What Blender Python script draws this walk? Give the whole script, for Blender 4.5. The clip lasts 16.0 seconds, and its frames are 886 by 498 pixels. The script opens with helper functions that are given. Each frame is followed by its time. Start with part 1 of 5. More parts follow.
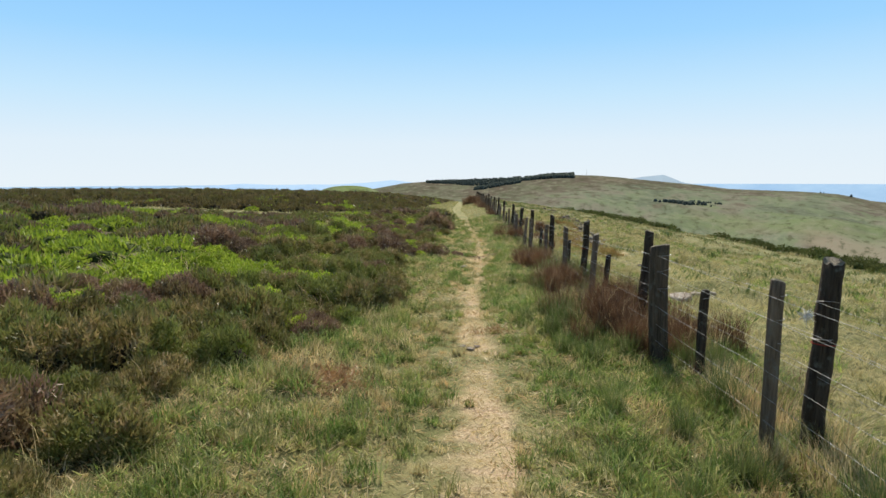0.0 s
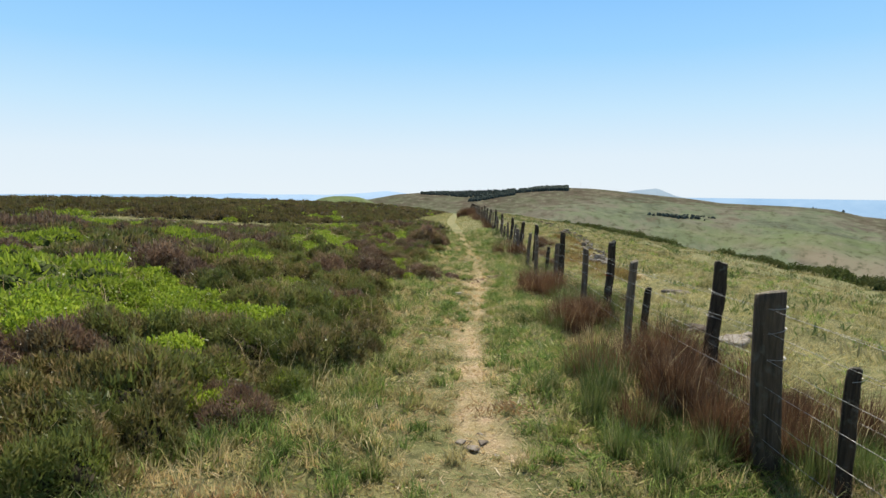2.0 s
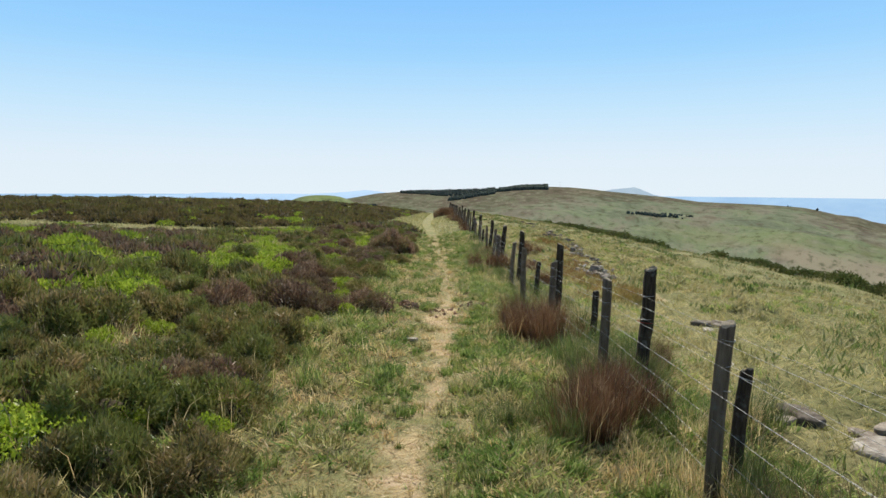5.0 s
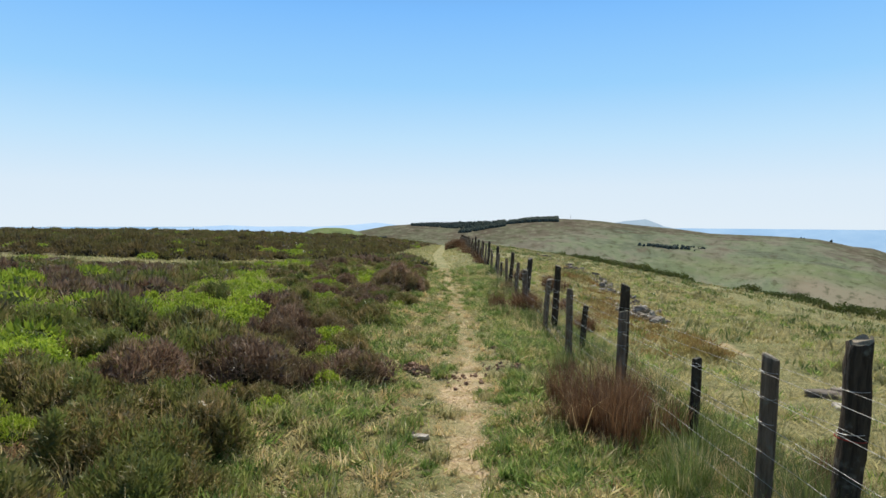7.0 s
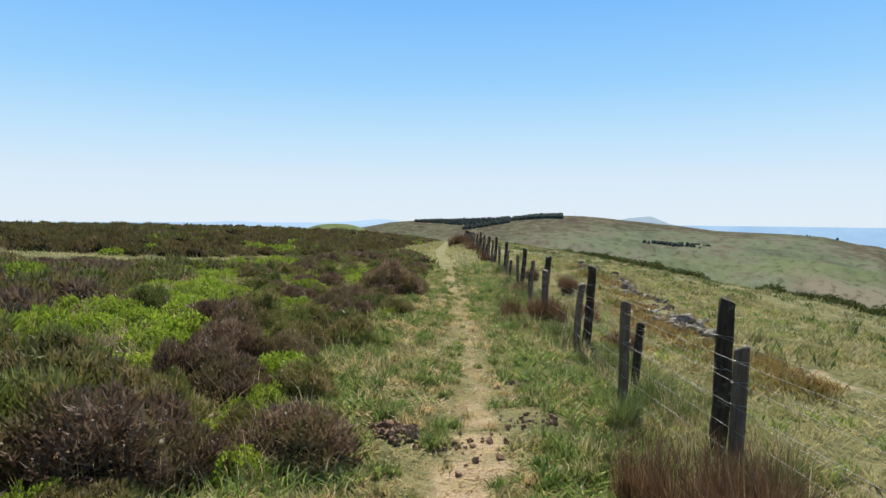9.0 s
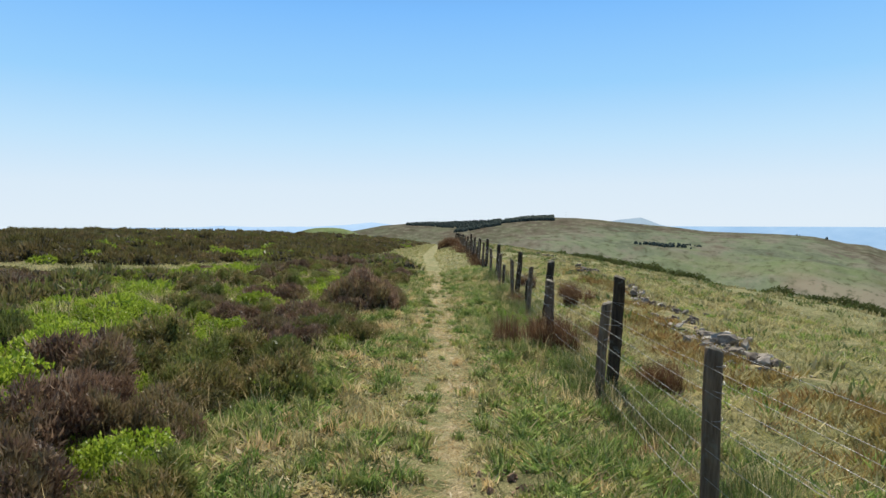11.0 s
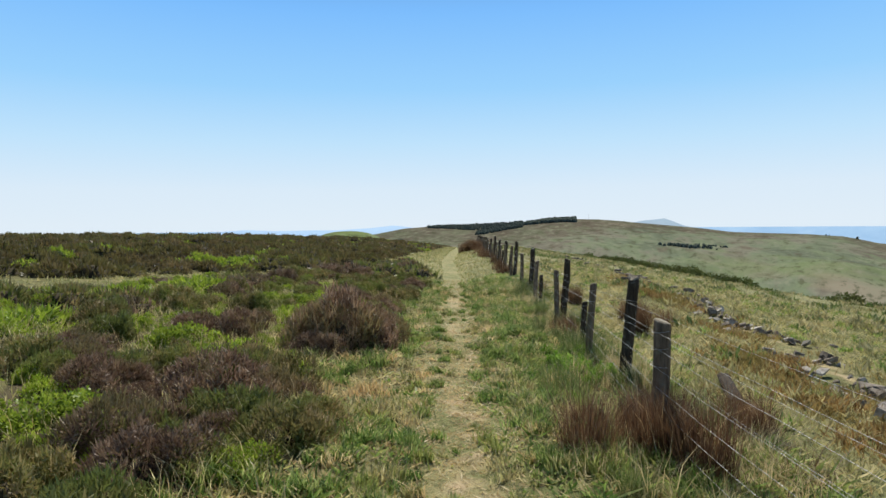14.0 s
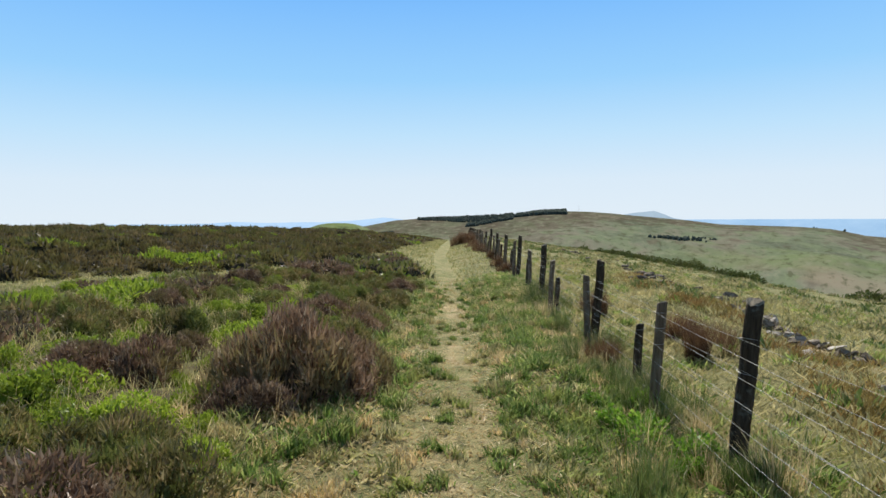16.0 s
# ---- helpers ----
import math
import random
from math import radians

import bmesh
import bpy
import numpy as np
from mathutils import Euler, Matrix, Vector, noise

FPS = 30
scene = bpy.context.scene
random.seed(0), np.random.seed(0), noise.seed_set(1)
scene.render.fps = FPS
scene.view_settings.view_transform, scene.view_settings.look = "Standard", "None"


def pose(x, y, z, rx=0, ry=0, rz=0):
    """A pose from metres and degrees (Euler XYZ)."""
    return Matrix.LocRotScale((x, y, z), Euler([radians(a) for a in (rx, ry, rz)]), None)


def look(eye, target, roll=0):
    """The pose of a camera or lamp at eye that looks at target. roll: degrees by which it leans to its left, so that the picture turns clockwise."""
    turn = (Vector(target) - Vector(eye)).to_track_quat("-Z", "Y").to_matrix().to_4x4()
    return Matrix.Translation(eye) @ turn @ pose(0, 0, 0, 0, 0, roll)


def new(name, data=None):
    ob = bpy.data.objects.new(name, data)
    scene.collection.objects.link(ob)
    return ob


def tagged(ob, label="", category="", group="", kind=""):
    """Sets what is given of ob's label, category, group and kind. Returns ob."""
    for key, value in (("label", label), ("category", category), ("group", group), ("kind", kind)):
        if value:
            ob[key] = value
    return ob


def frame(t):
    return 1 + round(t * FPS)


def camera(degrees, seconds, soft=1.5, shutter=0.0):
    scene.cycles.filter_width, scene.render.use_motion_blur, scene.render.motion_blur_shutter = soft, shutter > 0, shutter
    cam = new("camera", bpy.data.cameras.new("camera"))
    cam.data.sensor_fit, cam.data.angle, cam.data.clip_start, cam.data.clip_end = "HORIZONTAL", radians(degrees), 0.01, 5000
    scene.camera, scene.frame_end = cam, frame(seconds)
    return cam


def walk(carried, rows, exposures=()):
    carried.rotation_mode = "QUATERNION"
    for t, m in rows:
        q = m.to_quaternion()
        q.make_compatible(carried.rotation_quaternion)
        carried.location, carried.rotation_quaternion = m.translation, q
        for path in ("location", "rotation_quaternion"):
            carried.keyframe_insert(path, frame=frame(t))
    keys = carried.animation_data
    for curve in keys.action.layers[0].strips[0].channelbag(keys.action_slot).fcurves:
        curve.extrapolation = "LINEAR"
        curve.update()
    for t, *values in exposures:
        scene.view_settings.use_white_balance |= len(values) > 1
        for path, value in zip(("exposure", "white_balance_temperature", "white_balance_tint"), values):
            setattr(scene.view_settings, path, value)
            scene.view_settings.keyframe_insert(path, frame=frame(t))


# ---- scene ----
cam = camera(69.0, 16.0)
PATH = [
    (0, (0.149, -0.05, 1.782), (0.135, 1.937, 1.559), -0.2),
    (0.5, (0.173, 0.461, 1.783), (0.213, 2.445, 1.54), -0.1),
    (1, (0.181, 0.993, 1.801), (0.178, 2.981, 1.583), 1.0),
    (1.5, (0.158, 1.541, 1.789), (0.137, 3.533, 1.609), 1.3),
    (2, (0.162, 2.099, 1.742), (0.167, 4.09, 1.554), 0.4),
    (2.5, (0.187, 2.632, 1.709), (0.207, 4.623, 1.52), 0.1),
    (3, (0.266, 3.142, 1.733), (0.358, 5.128, 1.512), 0.2),
    (3.5, (0.381, 3.625, 1.722), (0.495, 5.61, 1.505), 1.3),
    (4, (0.505, 4.267, 1.682), (0.585, 6.255, 1.477), 1.5),
    (4.2, (0.555, 4.523, 1.715), (0.635, 6.511, 1.514), 0.7),
    (6.3, (0.535, 7.307, 1.619), (0.577, 9.303, 1.502), 0.4),
    (6.5, (0.527, 7.553, 1.582), (0.552, 9.55, 1.485), 0.6),
    (7, (0.53, 8.143, 1.573), (0.564, 10.141, 1.482), 0.2),
    (7.5, (0.568, 8.778, 1.579), (0.588, 10.775, 1.492), 0.2),
    (8, (0.57, 9.393, 1.545), (0.612, 11.391, 1.465), 0.4),
    (8.5, (0.601, 10.001, 1.484), (0.66, 11.999, 1.398), 0.0),
    (9, (0.622, 10.631, 1.437), (0.644, 12.629, 1.335), 0.4),
    (9.5, (0.64, 11.236, 1.453), (0.684, 13.232, 1.332), 0.2),
    (10, (0.735, 11.849, 1.452), (0.776, 13.846, 1.355), -0.4),
    (10.2, (0.775, 12.085, 1.439), (0.814, 14.083, 1.357), -0.5),
    (12.3, (0.955, 14.663, 1.239), (1.019, 16.659, 1.124), 0.7),
    (12.5, (0.975, 14.935, 1.246), (1.027, 16.931, 1.131), 0.4),
    (13, (1.001, 15.581, 1.24), (1.011, 17.578, 1.129), 0.4),
    (13.5, (0.988, 16.222, 1.27), (0.99, 18.22, 1.179), -0.1),
    (14, (0.997, 16.859, 1.242), (0.978, 18.857, 1.158), -0.6),
    (14.5, (0.967, 17.551, 1.185), (0.947, 19.549, 1.097), 0.3),
    (15, (0.975, 18.16, 1.18), (0.979, 20.158, 1.087), -0.9),
    (15.5, (0.963, 18.766, 1.234), (0.961, 20.763, 1.122), -1.3),
    (16, (0.897, 19.403, 1.22), (0.908, 21.4, 1.111), -0.5),
]
walk(cam, [(t, look(eye, target, roll)) for t, eye, target, roll in PATH], [(0, 0.3, 6500, 10), (4.2, 0.3, 6500, 10), (6.3, 0.23, 6300, 10), (16, 0.23, 6300, 10)])
# ---- world, sun, exposure ----
SUN_EL, SUN_AZ = 50.0, 8.0  # degrees above the horizon, and to the right of straight ahead
world = bpy.data.worlds.new("sky")
scene.world = world
world.use_nodes = True
wn = world.node_tree
sky = wn.nodes.new("ShaderNodeTexSky")
sky.sky_type = "NISHITA"
sky.sun_disc = False
sky.sun_elevation, sky.sun_rotation = radians(SUN_EL), radians(SUN_AZ)
sky.altitude, sky.air_density, sky.dust_density, sky.ozone_density = 400.0, 1.0, 0.6, 1.5
wn.nodes["Background"].inputs["Strength"].default_value = 0.05
# summer haze: the sky pales evenly towards the horizon all round
split = wn.nodes.new("ShaderNodeSeparateXYZ")
wn.links.new(wn.nodes.new("ShaderNodeTexCoord").outputs["Generated"], split.inputs[0])
pale = wn.nodes.new("ShaderNodeValToRGB")
stops = [(0.0, (0.80, 0.89, 0.95)), (0.05, (0.75, 0.87, 0.96)), (0.12, (0.56, 0.80, 0.99)), (0.2, (0.35, 0.67, 1.0)), (0.31, (0.22, 0.53, 1.0)), (0.5, (0.08, 0.2, 0.44)), (0.8, (0.05, 0.12, 0.26))]
while len(pale.color_ramp.elements) < len(stops):
    pale.color_ramp.elements.new(0.5)
for el, (at, colour) in zip(pale.color_ramp.elements, stops):
    el.position, el.color = at, (*[c * 0.812 / 0.05 for c in colour], 1.0)
wn.links.new(split.outputs["Z"], pale.inputs["Fac"])
weight = wn.nodes.new("ShaderNodeMapRange")
weight.inputs["From Min"].default_value, weight.inputs["From Max"].default_value = 0.3, 0.75
weight.inputs["To Min"].default_value, weight.inputs["To Max"].default_value = 1.0, 0.0
wn.links.new(split.outputs["Z"], weight.inputs["Value"])
haze = wn.nodes.new("ShaderNodeMix")
haze.data_type = "RGBA"
wn.links.new(weight.outputs[0], haze.inputs["Factor"])
wn.links.new(sky.outputs[0], haze.inputs[6])
wn.links.new(pale.outputs[0], haze.inputs[7])
wn.links.new(haze.outputs[2], wn.nodes["Background"].inputs["Color"])
sun_data = bpy.data.lights.new("sun", "SUN")
sun_data.energy, sun_data.angle, sun_data.color = 5.0, radians(0.55), (1.0, 0.94, 0.83)
sun = new("sun", sun_data)
sun.matrix_world = look((0, 0, 60), (-math.sin(radians(SUN_AZ)), -math.cos(radians(SUN_AZ)), 60 - math.tan(radians(SUN_EL))))
RNG = np.random.default_rng(7)


# ---- materials ----
def nodes_of(name):
    m = bpy.data.materials.new(name)
    m.use_nodes = True
    nt = m.node_tree
    return m, nt, nt.nodes["Principled BSDF"], nt.nodes["Material Output"]


def node(nt, kind, **values):
    n = nt.nodes.new(kind)
    for key, value in values.items():
        n.inputs[key].default_value = value
    return n


def ramp(nt, fac, stops):
    r = nt.nodes.new("ShaderNodeValToRGB")
    els = r.color_ramp.elements
    while len(els) < len(stops):
        els.new(0.5)
    for e, (p, c) in zip(els, stops):
        e.position, e.color = p, (*c, 1.0)
    nt.links.new(fac, r.inputs["Fac"])
    return r.outputs["Color"]


def noise_at(nt, scale, detail=4.0, rough=0.55, vector=None, stretch=None):
    n = node(nt, "ShaderNodeTexNoise", Scale=scale, Detail=detail, Roughness=rough)
    if vector is None:
        vector = nt.nodes.new("ShaderNodeNewGeometry").outputs["Position"]
    if stretch:
        mp = nt.nodes.new("ShaderNodeMapping")
        mp.inputs["Scale"].default_value = stretch
        nt.links.new(vector, mp.inputs["Vector"])
        vector = mp.outputs["Vector"]
    nt.links.new(vector, n.inputs["Vector"])
    return n.outputs["Fac"]


def mixed(nt, fac, a, b, blend="MIX"):
    m = nt.nodes.new("ShaderNodeMix")
    m.data_type, m.blend_type = "RGBA", blend
    for socket, value in ((m.inputs["Factor"], fac), (m.inputs[6], a), (m.inputs[7], b)):
        if isinstance(value, bpy.types.NodeSocket):
            nt.links.new(value, socket)
        elif isinstance(value, tuple):
            socket.default_value = (*value, 1.0)
        else:
            socket.default_value = value
    return m.outputs[2]


def math_node(nt, op, a, b):
    m = nt.nodes.new("ShaderNodeMath")
    m.operation = op
    m.use_clamp = True
    for socket, value in ((m.inputs[0], a), (m.inputs[1], b)):
        if isinstance(value, bpy.types.NodeSocket):
            nt.links.new(value, socket)
        else:
            socket.default_value = value
    return m.outputs[0]


def bumped(nt, bsdf, height, strength, distance):
    b = node(nt, "ShaderNodeBump", Strength=strength, Distance=distance)
    nt.links.new(height, b.inputs["Height"])
    nt.links.new(b.outputs["Normal"], bsdf.inputs["Normal"])


def plant(name, stops, patch, patch_scale=0.9, through_light=0.35, rough=0.48, patch_fac=(0.42, 0.62), tuft_scale=9.0, shine=0.35):
    """Leaf or blade: each island its own tint, with a second colour in patches across the ground; light passes through."""
    m, nt, bsdf, out = nodes_of(name)
    geo = nt.nodes.new("ShaderNodeNewGeometry")
    tuft = ramp(nt, noise_at(nt, tuft_scale, 2.0), [(0.36, (0, 0, 0)), (0.64, (1, 1, 1))])
    c = ramp(nt, mixed(nt, 0.5, geo.outputs["Random Per Island"], tuft), stops)
    f = ramp(nt, noise_at(nt, patch_scale, 3.0), [(patch_fac[0], (0, 0, 0)), (patch_fac[1], (1, 1, 1))])
    c = mixed(nt, math_node(nt, "MULTIPLY", f, 0.75), c, patch)
    info = nt.nodes.new("ShaderNodeObjectInfo")
    shade = ramp(nt, info.outputs["Random"], [(0.0, (0.88, 0.88, 0.88)), (1.0, (1.3, 1.26, 1.2))])
    c = mixed(nt, 1.0, c, shade, "MULTIPLY")
    nt.links.new(c, bsdf.inputs["Base Color"])
    bsdf.inputs["Roughness"].default_value = rough
    bsdf.inputs["Specular IOR Level"].default_value = shine
    tr = nt.nodes.new("ShaderNodeBsdfTranslucent")
    nt.links.new(c, tr.inputs["Color"])
    mx = nt.nodes.new("ShaderNodeMixShader")
    mx.inputs["Fac"].default_value = through_light
    nt.links.new(bsdf.outputs[0], mx.inputs[1])
    nt.links.new(tr.outputs[0], mx.inputs[2])
    nt.links.new(mx.outputs[0], out.inputs["Surface"])
    return m


M_GRASS = plant("green_grass", [(0.0, (0.062, 0.088, 0.02)), (0.35, (0.2, 0.23, 0.062)), (0.65, (0.44, 0.42, 0.165)), (1.0, (0.78, 0.7, 0.44))], (0.56, 0.475, 0.24), 3.6, 0.5, patch_fac=(0.47, 0.58), tuft_scale=12.0)
M_LUSH = plant("lush_grass", [(0.0, (0.034, 0.072, 0.014)), (0.45, (0.145, 0.235, 0.048)), (1.0, (0.48, 0.52, 0.2))], (0.31, 0.33, 0.095), 3.6, 0.5, patch_fac=(0.5, 0.62), tuft_scale=12.0)
M_STRAW = plant("straw", [(0.0, (0.36, 0.28, 0.13)), (0.5, (0.6, 0.49, 0.26)), (1.0, (0.8, 0.7, 0.46))], (0.5, 0.36, 0.18), 2.5, 0.4, tuft_scale=12.0)
M_LITTER = plant("dead_fern_litter", [(0.0, (0.22, 0.12, 0.05)), (0.5, (0.46, 0.29, 0.14)), (1.0, (0.68, 0.5, 0.29))], (0.4, 0.23, 0.1), 2.5, 0.3, tuft_scale=12.0)
M_FIELD = plant("field_grass", [(0.0, (0.115, 0.13, 0.042)), (0.45, (0.3, 0.285, 0.11)), (1.0, (0.58, 0.51, 0.3))], (0.47, 0.405, 0.205), 0.8, 0.45, tuft_scale=4.0)
M_RUSH = plant("rusty_rush", [(0.0, (0.035, 0.02, 0.013)), (0.4, (0.105, 0.057, 0.032)), (0.75, (0.2, 0.12, 0.066)), (1.0, (0.42, 0.32, 0.2))], (0.17, 0.095, 0.05), 1.6, 0.35)
M_GREENRUSH = plant("green_rush", [(0.0, (0.06, 0.1, 0.025)), (0.6, (0.13, 0.18, 0.05)), (1.0, (0.45, 0.4, 0.22))], (0.14, 0.17, 0.055), 1.1, 0.35)
M_FOX = plant("fox_brown_grass", [(0.0, (0.14, 0.075, 0.026)), (0.5, (0.32, 0.195, 0.07)), (1.0, (0.5, 0.37, 0.16))], (0.27, 0.23, 0.07), 1.6, 0.4)
M_HEATHER = plant("heather_sprigs", [(0.0, (0.058, 0.053, 0.022)), (0.35, (0.145, 0.14, 0.044)), (0.62, (0.245, 0.2, 0.08)), (0.85, (0.35, 0.26, 0.135)), (1.0, (0.5, 0.41, 0.25))], (0.16, 0.205, 0.048), 1.9, 0.35, patch_fac=(0.45, 0.58), tuft_scale=6.0)
M_BROWN = plant("brown_heather_sprigs", [(0.0, (0.075, 0.046, 0.031)), (0.45, (0.19, 0.122, 0.08)), (0.8, (0.3, 0.21, 0.142)), (1.0, (0.48, 0.38, 0.27))], (0.195, 0.17, 0.068), 1.9, 0.32, patch_fac=(0.48, 0.62), tuft_scale=6.0)
# The same heather for far shrubs, darkened to carry their shaded sides.
M_SHADEHEATHER = plant("shaded_heather_sprigs", [(0.0, (0.05, 0.036, 0.018)), (0.35, (0.12, 0.095, 0.036)), (0.7, (0.2, 0.15, 0.065)), (1.0, (0.33, 0.25, 0.12))], (0.15, 0.15, 0.042), 0.35, 0.4, tuft_scale=1.2)
M_BILBERRY = plant("bilberry_leaves", [(0.0, (0.08, 0.13, 0.012)), (0.4, (0.26, 0.36, 0.03)), (1.0, (0.46, 0.53, 0.09))], (0.2, 0.27, 0.032), 1.3, 0.45)
M_NETTLE = plant("nettle_leaves", [(0.0, (0.08, 0.16, 0.015)), (0.5, (0.16, 0.3, 0.03)), (1.0, (0.3, 0.42, 0.08))], (0.14, 0.26, 0.025), 1.3, 0.45)
M_GORSE = plant("gorse_leaves", [(0.0, (0.05, 0.07, 0.02)), (0.6, (0.11, 0.14, 0.042)), (1.0, (0.2, 0.21, 0.075))], (0.13, 0.135, 0.05), 0.4, 0.2, 0.9, tuft_scale=2.0, shine=0.05)
# Far trees: needle green greyed towards blue, the haze painted in.
M_WOODS = plant("hazed_conifer_needles", [(0.0, (0.055, 0.07, 0.062)), (1.0, (0.1, 0.12, 0.098))], (0.085, 0.1, 0.085), 0.01, 0.1, 1.0, tuft_scale=0.1, shine=0.0)


def soil_material():
    """The ground: turf, bare trodden earth, peat under the heather and far hill pasture, by the attributes of the sheet."""
    m, nt, bsdf, out = nodes_of("moorland_ground")
    att = {}
    for key in ("bare", "heath", "dry"):
        a = nt.nodes.new("ShaderNodeAttribute")
        a.attribute_name = key
        att[key] = a.outputs["Fac"]
    fine = noise_at(nt, 45.0, 6.0, 0.7)
    mid = noise_at(nt, 3.6, 3.0)
    big = noise_at(nt, 0.25, 4.0)
    clump = noise_at(nt, 11.0, 4.0, 0.6)
    turf = mixed(nt, ramp(nt, mid, [(0.44, (0, 0, 0)), (0.58, (1, 1, 1))]), (0.075, 0.095, 0.03), (0.3, 0.25, 0.115))
    turf = mixed(nt, ramp(nt, fine, [(0.35, (0, 0, 0)), (0.7, (1, 1, 1))]), turf, (0.22, 0.2, 0.085))
    turf = mixed(nt, ramp(nt, big, [(0.4, (0, 0, 0)), (0.62, (0.6, 0.6, 0.6))]), turf, (0.15, 0.17, 0.055))
    turf = mixed(nt, ramp(nt, clump, [(0.38, (0.85, 0.85, 0.85)), (0.52, (0, 0, 0))]), turf, (0.06, 0.068, 0.026))
    faded = mixed(nt, ramp(nt, noise_at(nt, 1.3, 5.0, 0.65), [(0.42, (0, 0, 0)), (0.58, (1, 1, 1))]), (0.37, 0.32, 0.155), (0.22, 0.225, 0.088))
    faded = mixed(nt, ramp(nt, clump, [(0.36, (0.8, 0.8, 0.8)), (0.5, (0, 0, 0))]), faded, (0.13, 0.13, 0.045))
    turf = mixed(nt, math_node(nt, "MULTIPLY", att["dry"], ramp(nt, fine, [(0.3, (0.55, 0.55, 0.55)), (0.6, (1, 1, 1))])), turf, faded)
    peat = mixed(nt, fine, (0.05, 0.042, 0.024), (0.17, 0.14, 0.075))
    peat = mixed(nt, ramp(nt, mid, [(0.45, (0, 0, 0)), (0.65, (0.8, 0.8, 0.8))]), peat, (0.2, 0.2, 0.075))
    earth = ramp(nt, fine, [(0.3, (0.3, 0.2, 0.12)), (0.5, (0.52, 0.385, 0.235)), (0.7, (0.7, 0.57, 0.38))])
    earth = mixed(nt, ramp(nt, noise_at(nt, 6.0, 4.0), [(0.42, (0, 0, 0)), (0.6, (0.7, 0.7, 0.7))]), earth, (0.45, 0.36, 0.18))
    c = mixed(nt, att["heath"], turf, peat)
    worn = math_node(nt, "ADD", math_node(nt, "MULTIPLY", att["bare"], 0.62), math_node(nt, "MULTIPLY", noise_at(nt, 7.0, 5.0, 0.65), 0.55))
    worn = math_node(nt, "MULTIPLY", ramp(nt, worn, [(0.52, (0, 0, 0)), (0.8, (1, 1, 1))]), ramp(nt, att["bare"], [(0.0, (0, 0, 0)), (0.15, (1, 1, 1))]))
    c = mixed(nt, worn, c, earth)
    nt.links.new(c, bsdf.inputs["Base Color"])
    bsdf.inputs["Roughness"].default_value = 0.95
    bsdf.inputs["Specular IOR Level"].default_value = 0.15
    bumped(nt, bsdf, mixed(nt, 0.5, fine, clump), 0.9, 0.05)
    return m


def pasture_material():
    """The far hillside: drifts of green grass, bleached bent and brown heather, colours greyed for haze."""
    m, nt, bsdf, out = nodes_of("hazed_hill_pasture")
    att = {}
    for key in ("moor", "bleached", "meadow"):
        a = nt.nodes.new("ShaderNodeAttribute")
        a.attribute_name = key
        att[key] = a.outputs["Fac"]
    lie = nt.nodes.new("ShaderNodeAttribute")
    lie.attribute_name = "lie"
    f1 = noise_at(nt, 0.008, 7.0, 0.62, lie.outputs["Vector"])
    f2 = noise_at(nt, 0.02, 7.0, 0.68, lie.outputs["Vector"])
    f3 = noise_at(nt, 0.075, 6.0, 0.7, lie.outputs["Vector"])
    c = ramp(nt, f1, [(0.38, (0.105, 0.12, 0.083)), (0.47, (0.15, 0.172, 0.112)), (0.53, (0.18, 0.175, 0.128)), (0.62, (0.125, 0.11, 0.085))])
    c = mixed(nt, ramp(nt, f2, [(0.5, (0, 0, 0)), (0.6, (0.8, 0.8, 0.8))]), c, (0.155, 0.185, 0.108))
    c = mixed(nt, ramp(nt, f2, [(0.36, (0.85, 0.85, 0.85)), (0.44, (0, 0, 0))]), c, (0.13, 0.112, 0.082))
    c = mixed(nt, att["meadow"], c, (0.15, 0.19, 0.075))
    c = mixed(nt, att["bleached"], c, (0.25, 0.215, 0.155))
    c = mixed(nt, math_node(nt, "MULTIPLY", att["moor"], ramp(nt, f2, [(0.35, (1, 1, 1)), (0.6, (0.55, 0.55, 0.55))])), c, mixed(nt, f2, ramp(nt, f3, [(0.4, (0.055, 0.047, 0.036)), (0.6, (0.11, 0.088, 0.066))]), (0.12, 0.1, 0.07)))
    c = mixed(nt, ramp(nt, f3, [(0.38, (0.7, 0.7, 0.7)), (0.47, (0, 0, 0))]), c, (0.075, 0.08, 0.045))
    c = mixed(nt, ramp(nt, f3, [(0.54, (0, 0, 0)), (0.64, (0.6, 0.6, 0.6))]), c, (0.21, 0.215, 0.145))
    nt.links.new(c, bsdf.inputs["Base Color"])
    bsdf.inputs["Roughness"].default_value = 1.0
    bsdf.inputs["Specular IOR Level"].default_value = 0.0
    return m


def post_material(name, dark, light, lichen):
    m, nt, bsdf, out = nodes_of(name)
    tc = nt.nodes.new("ShaderNodeTexCoord").outputs["Object"]
    grain = noise_at(nt, 14.0, 6.0, 0.7, tc, (3.0, 3.0, 0.25))
    c = ramp(nt, grain, [(0.3, dark), (0.72, light)])
    spots = ramp(nt, noise_at(nt, 11.0, 4.0, 0.6, tc), [(0.56, (0, 0, 0)), (0.7, (0.75, 0.75, 0.75))])
    c = mixed(nt, spots, c, lichen)
    nt.links.new(c, bsdf.inputs["Base Color"])
    bsdf.inputs["Roughness"].default_value = 0.9
    bsdf.inputs["Specular IOR Level"].default_value = 0.15
    bumped(nt, bsdf, grain, 1.0, 0.02)
    return m


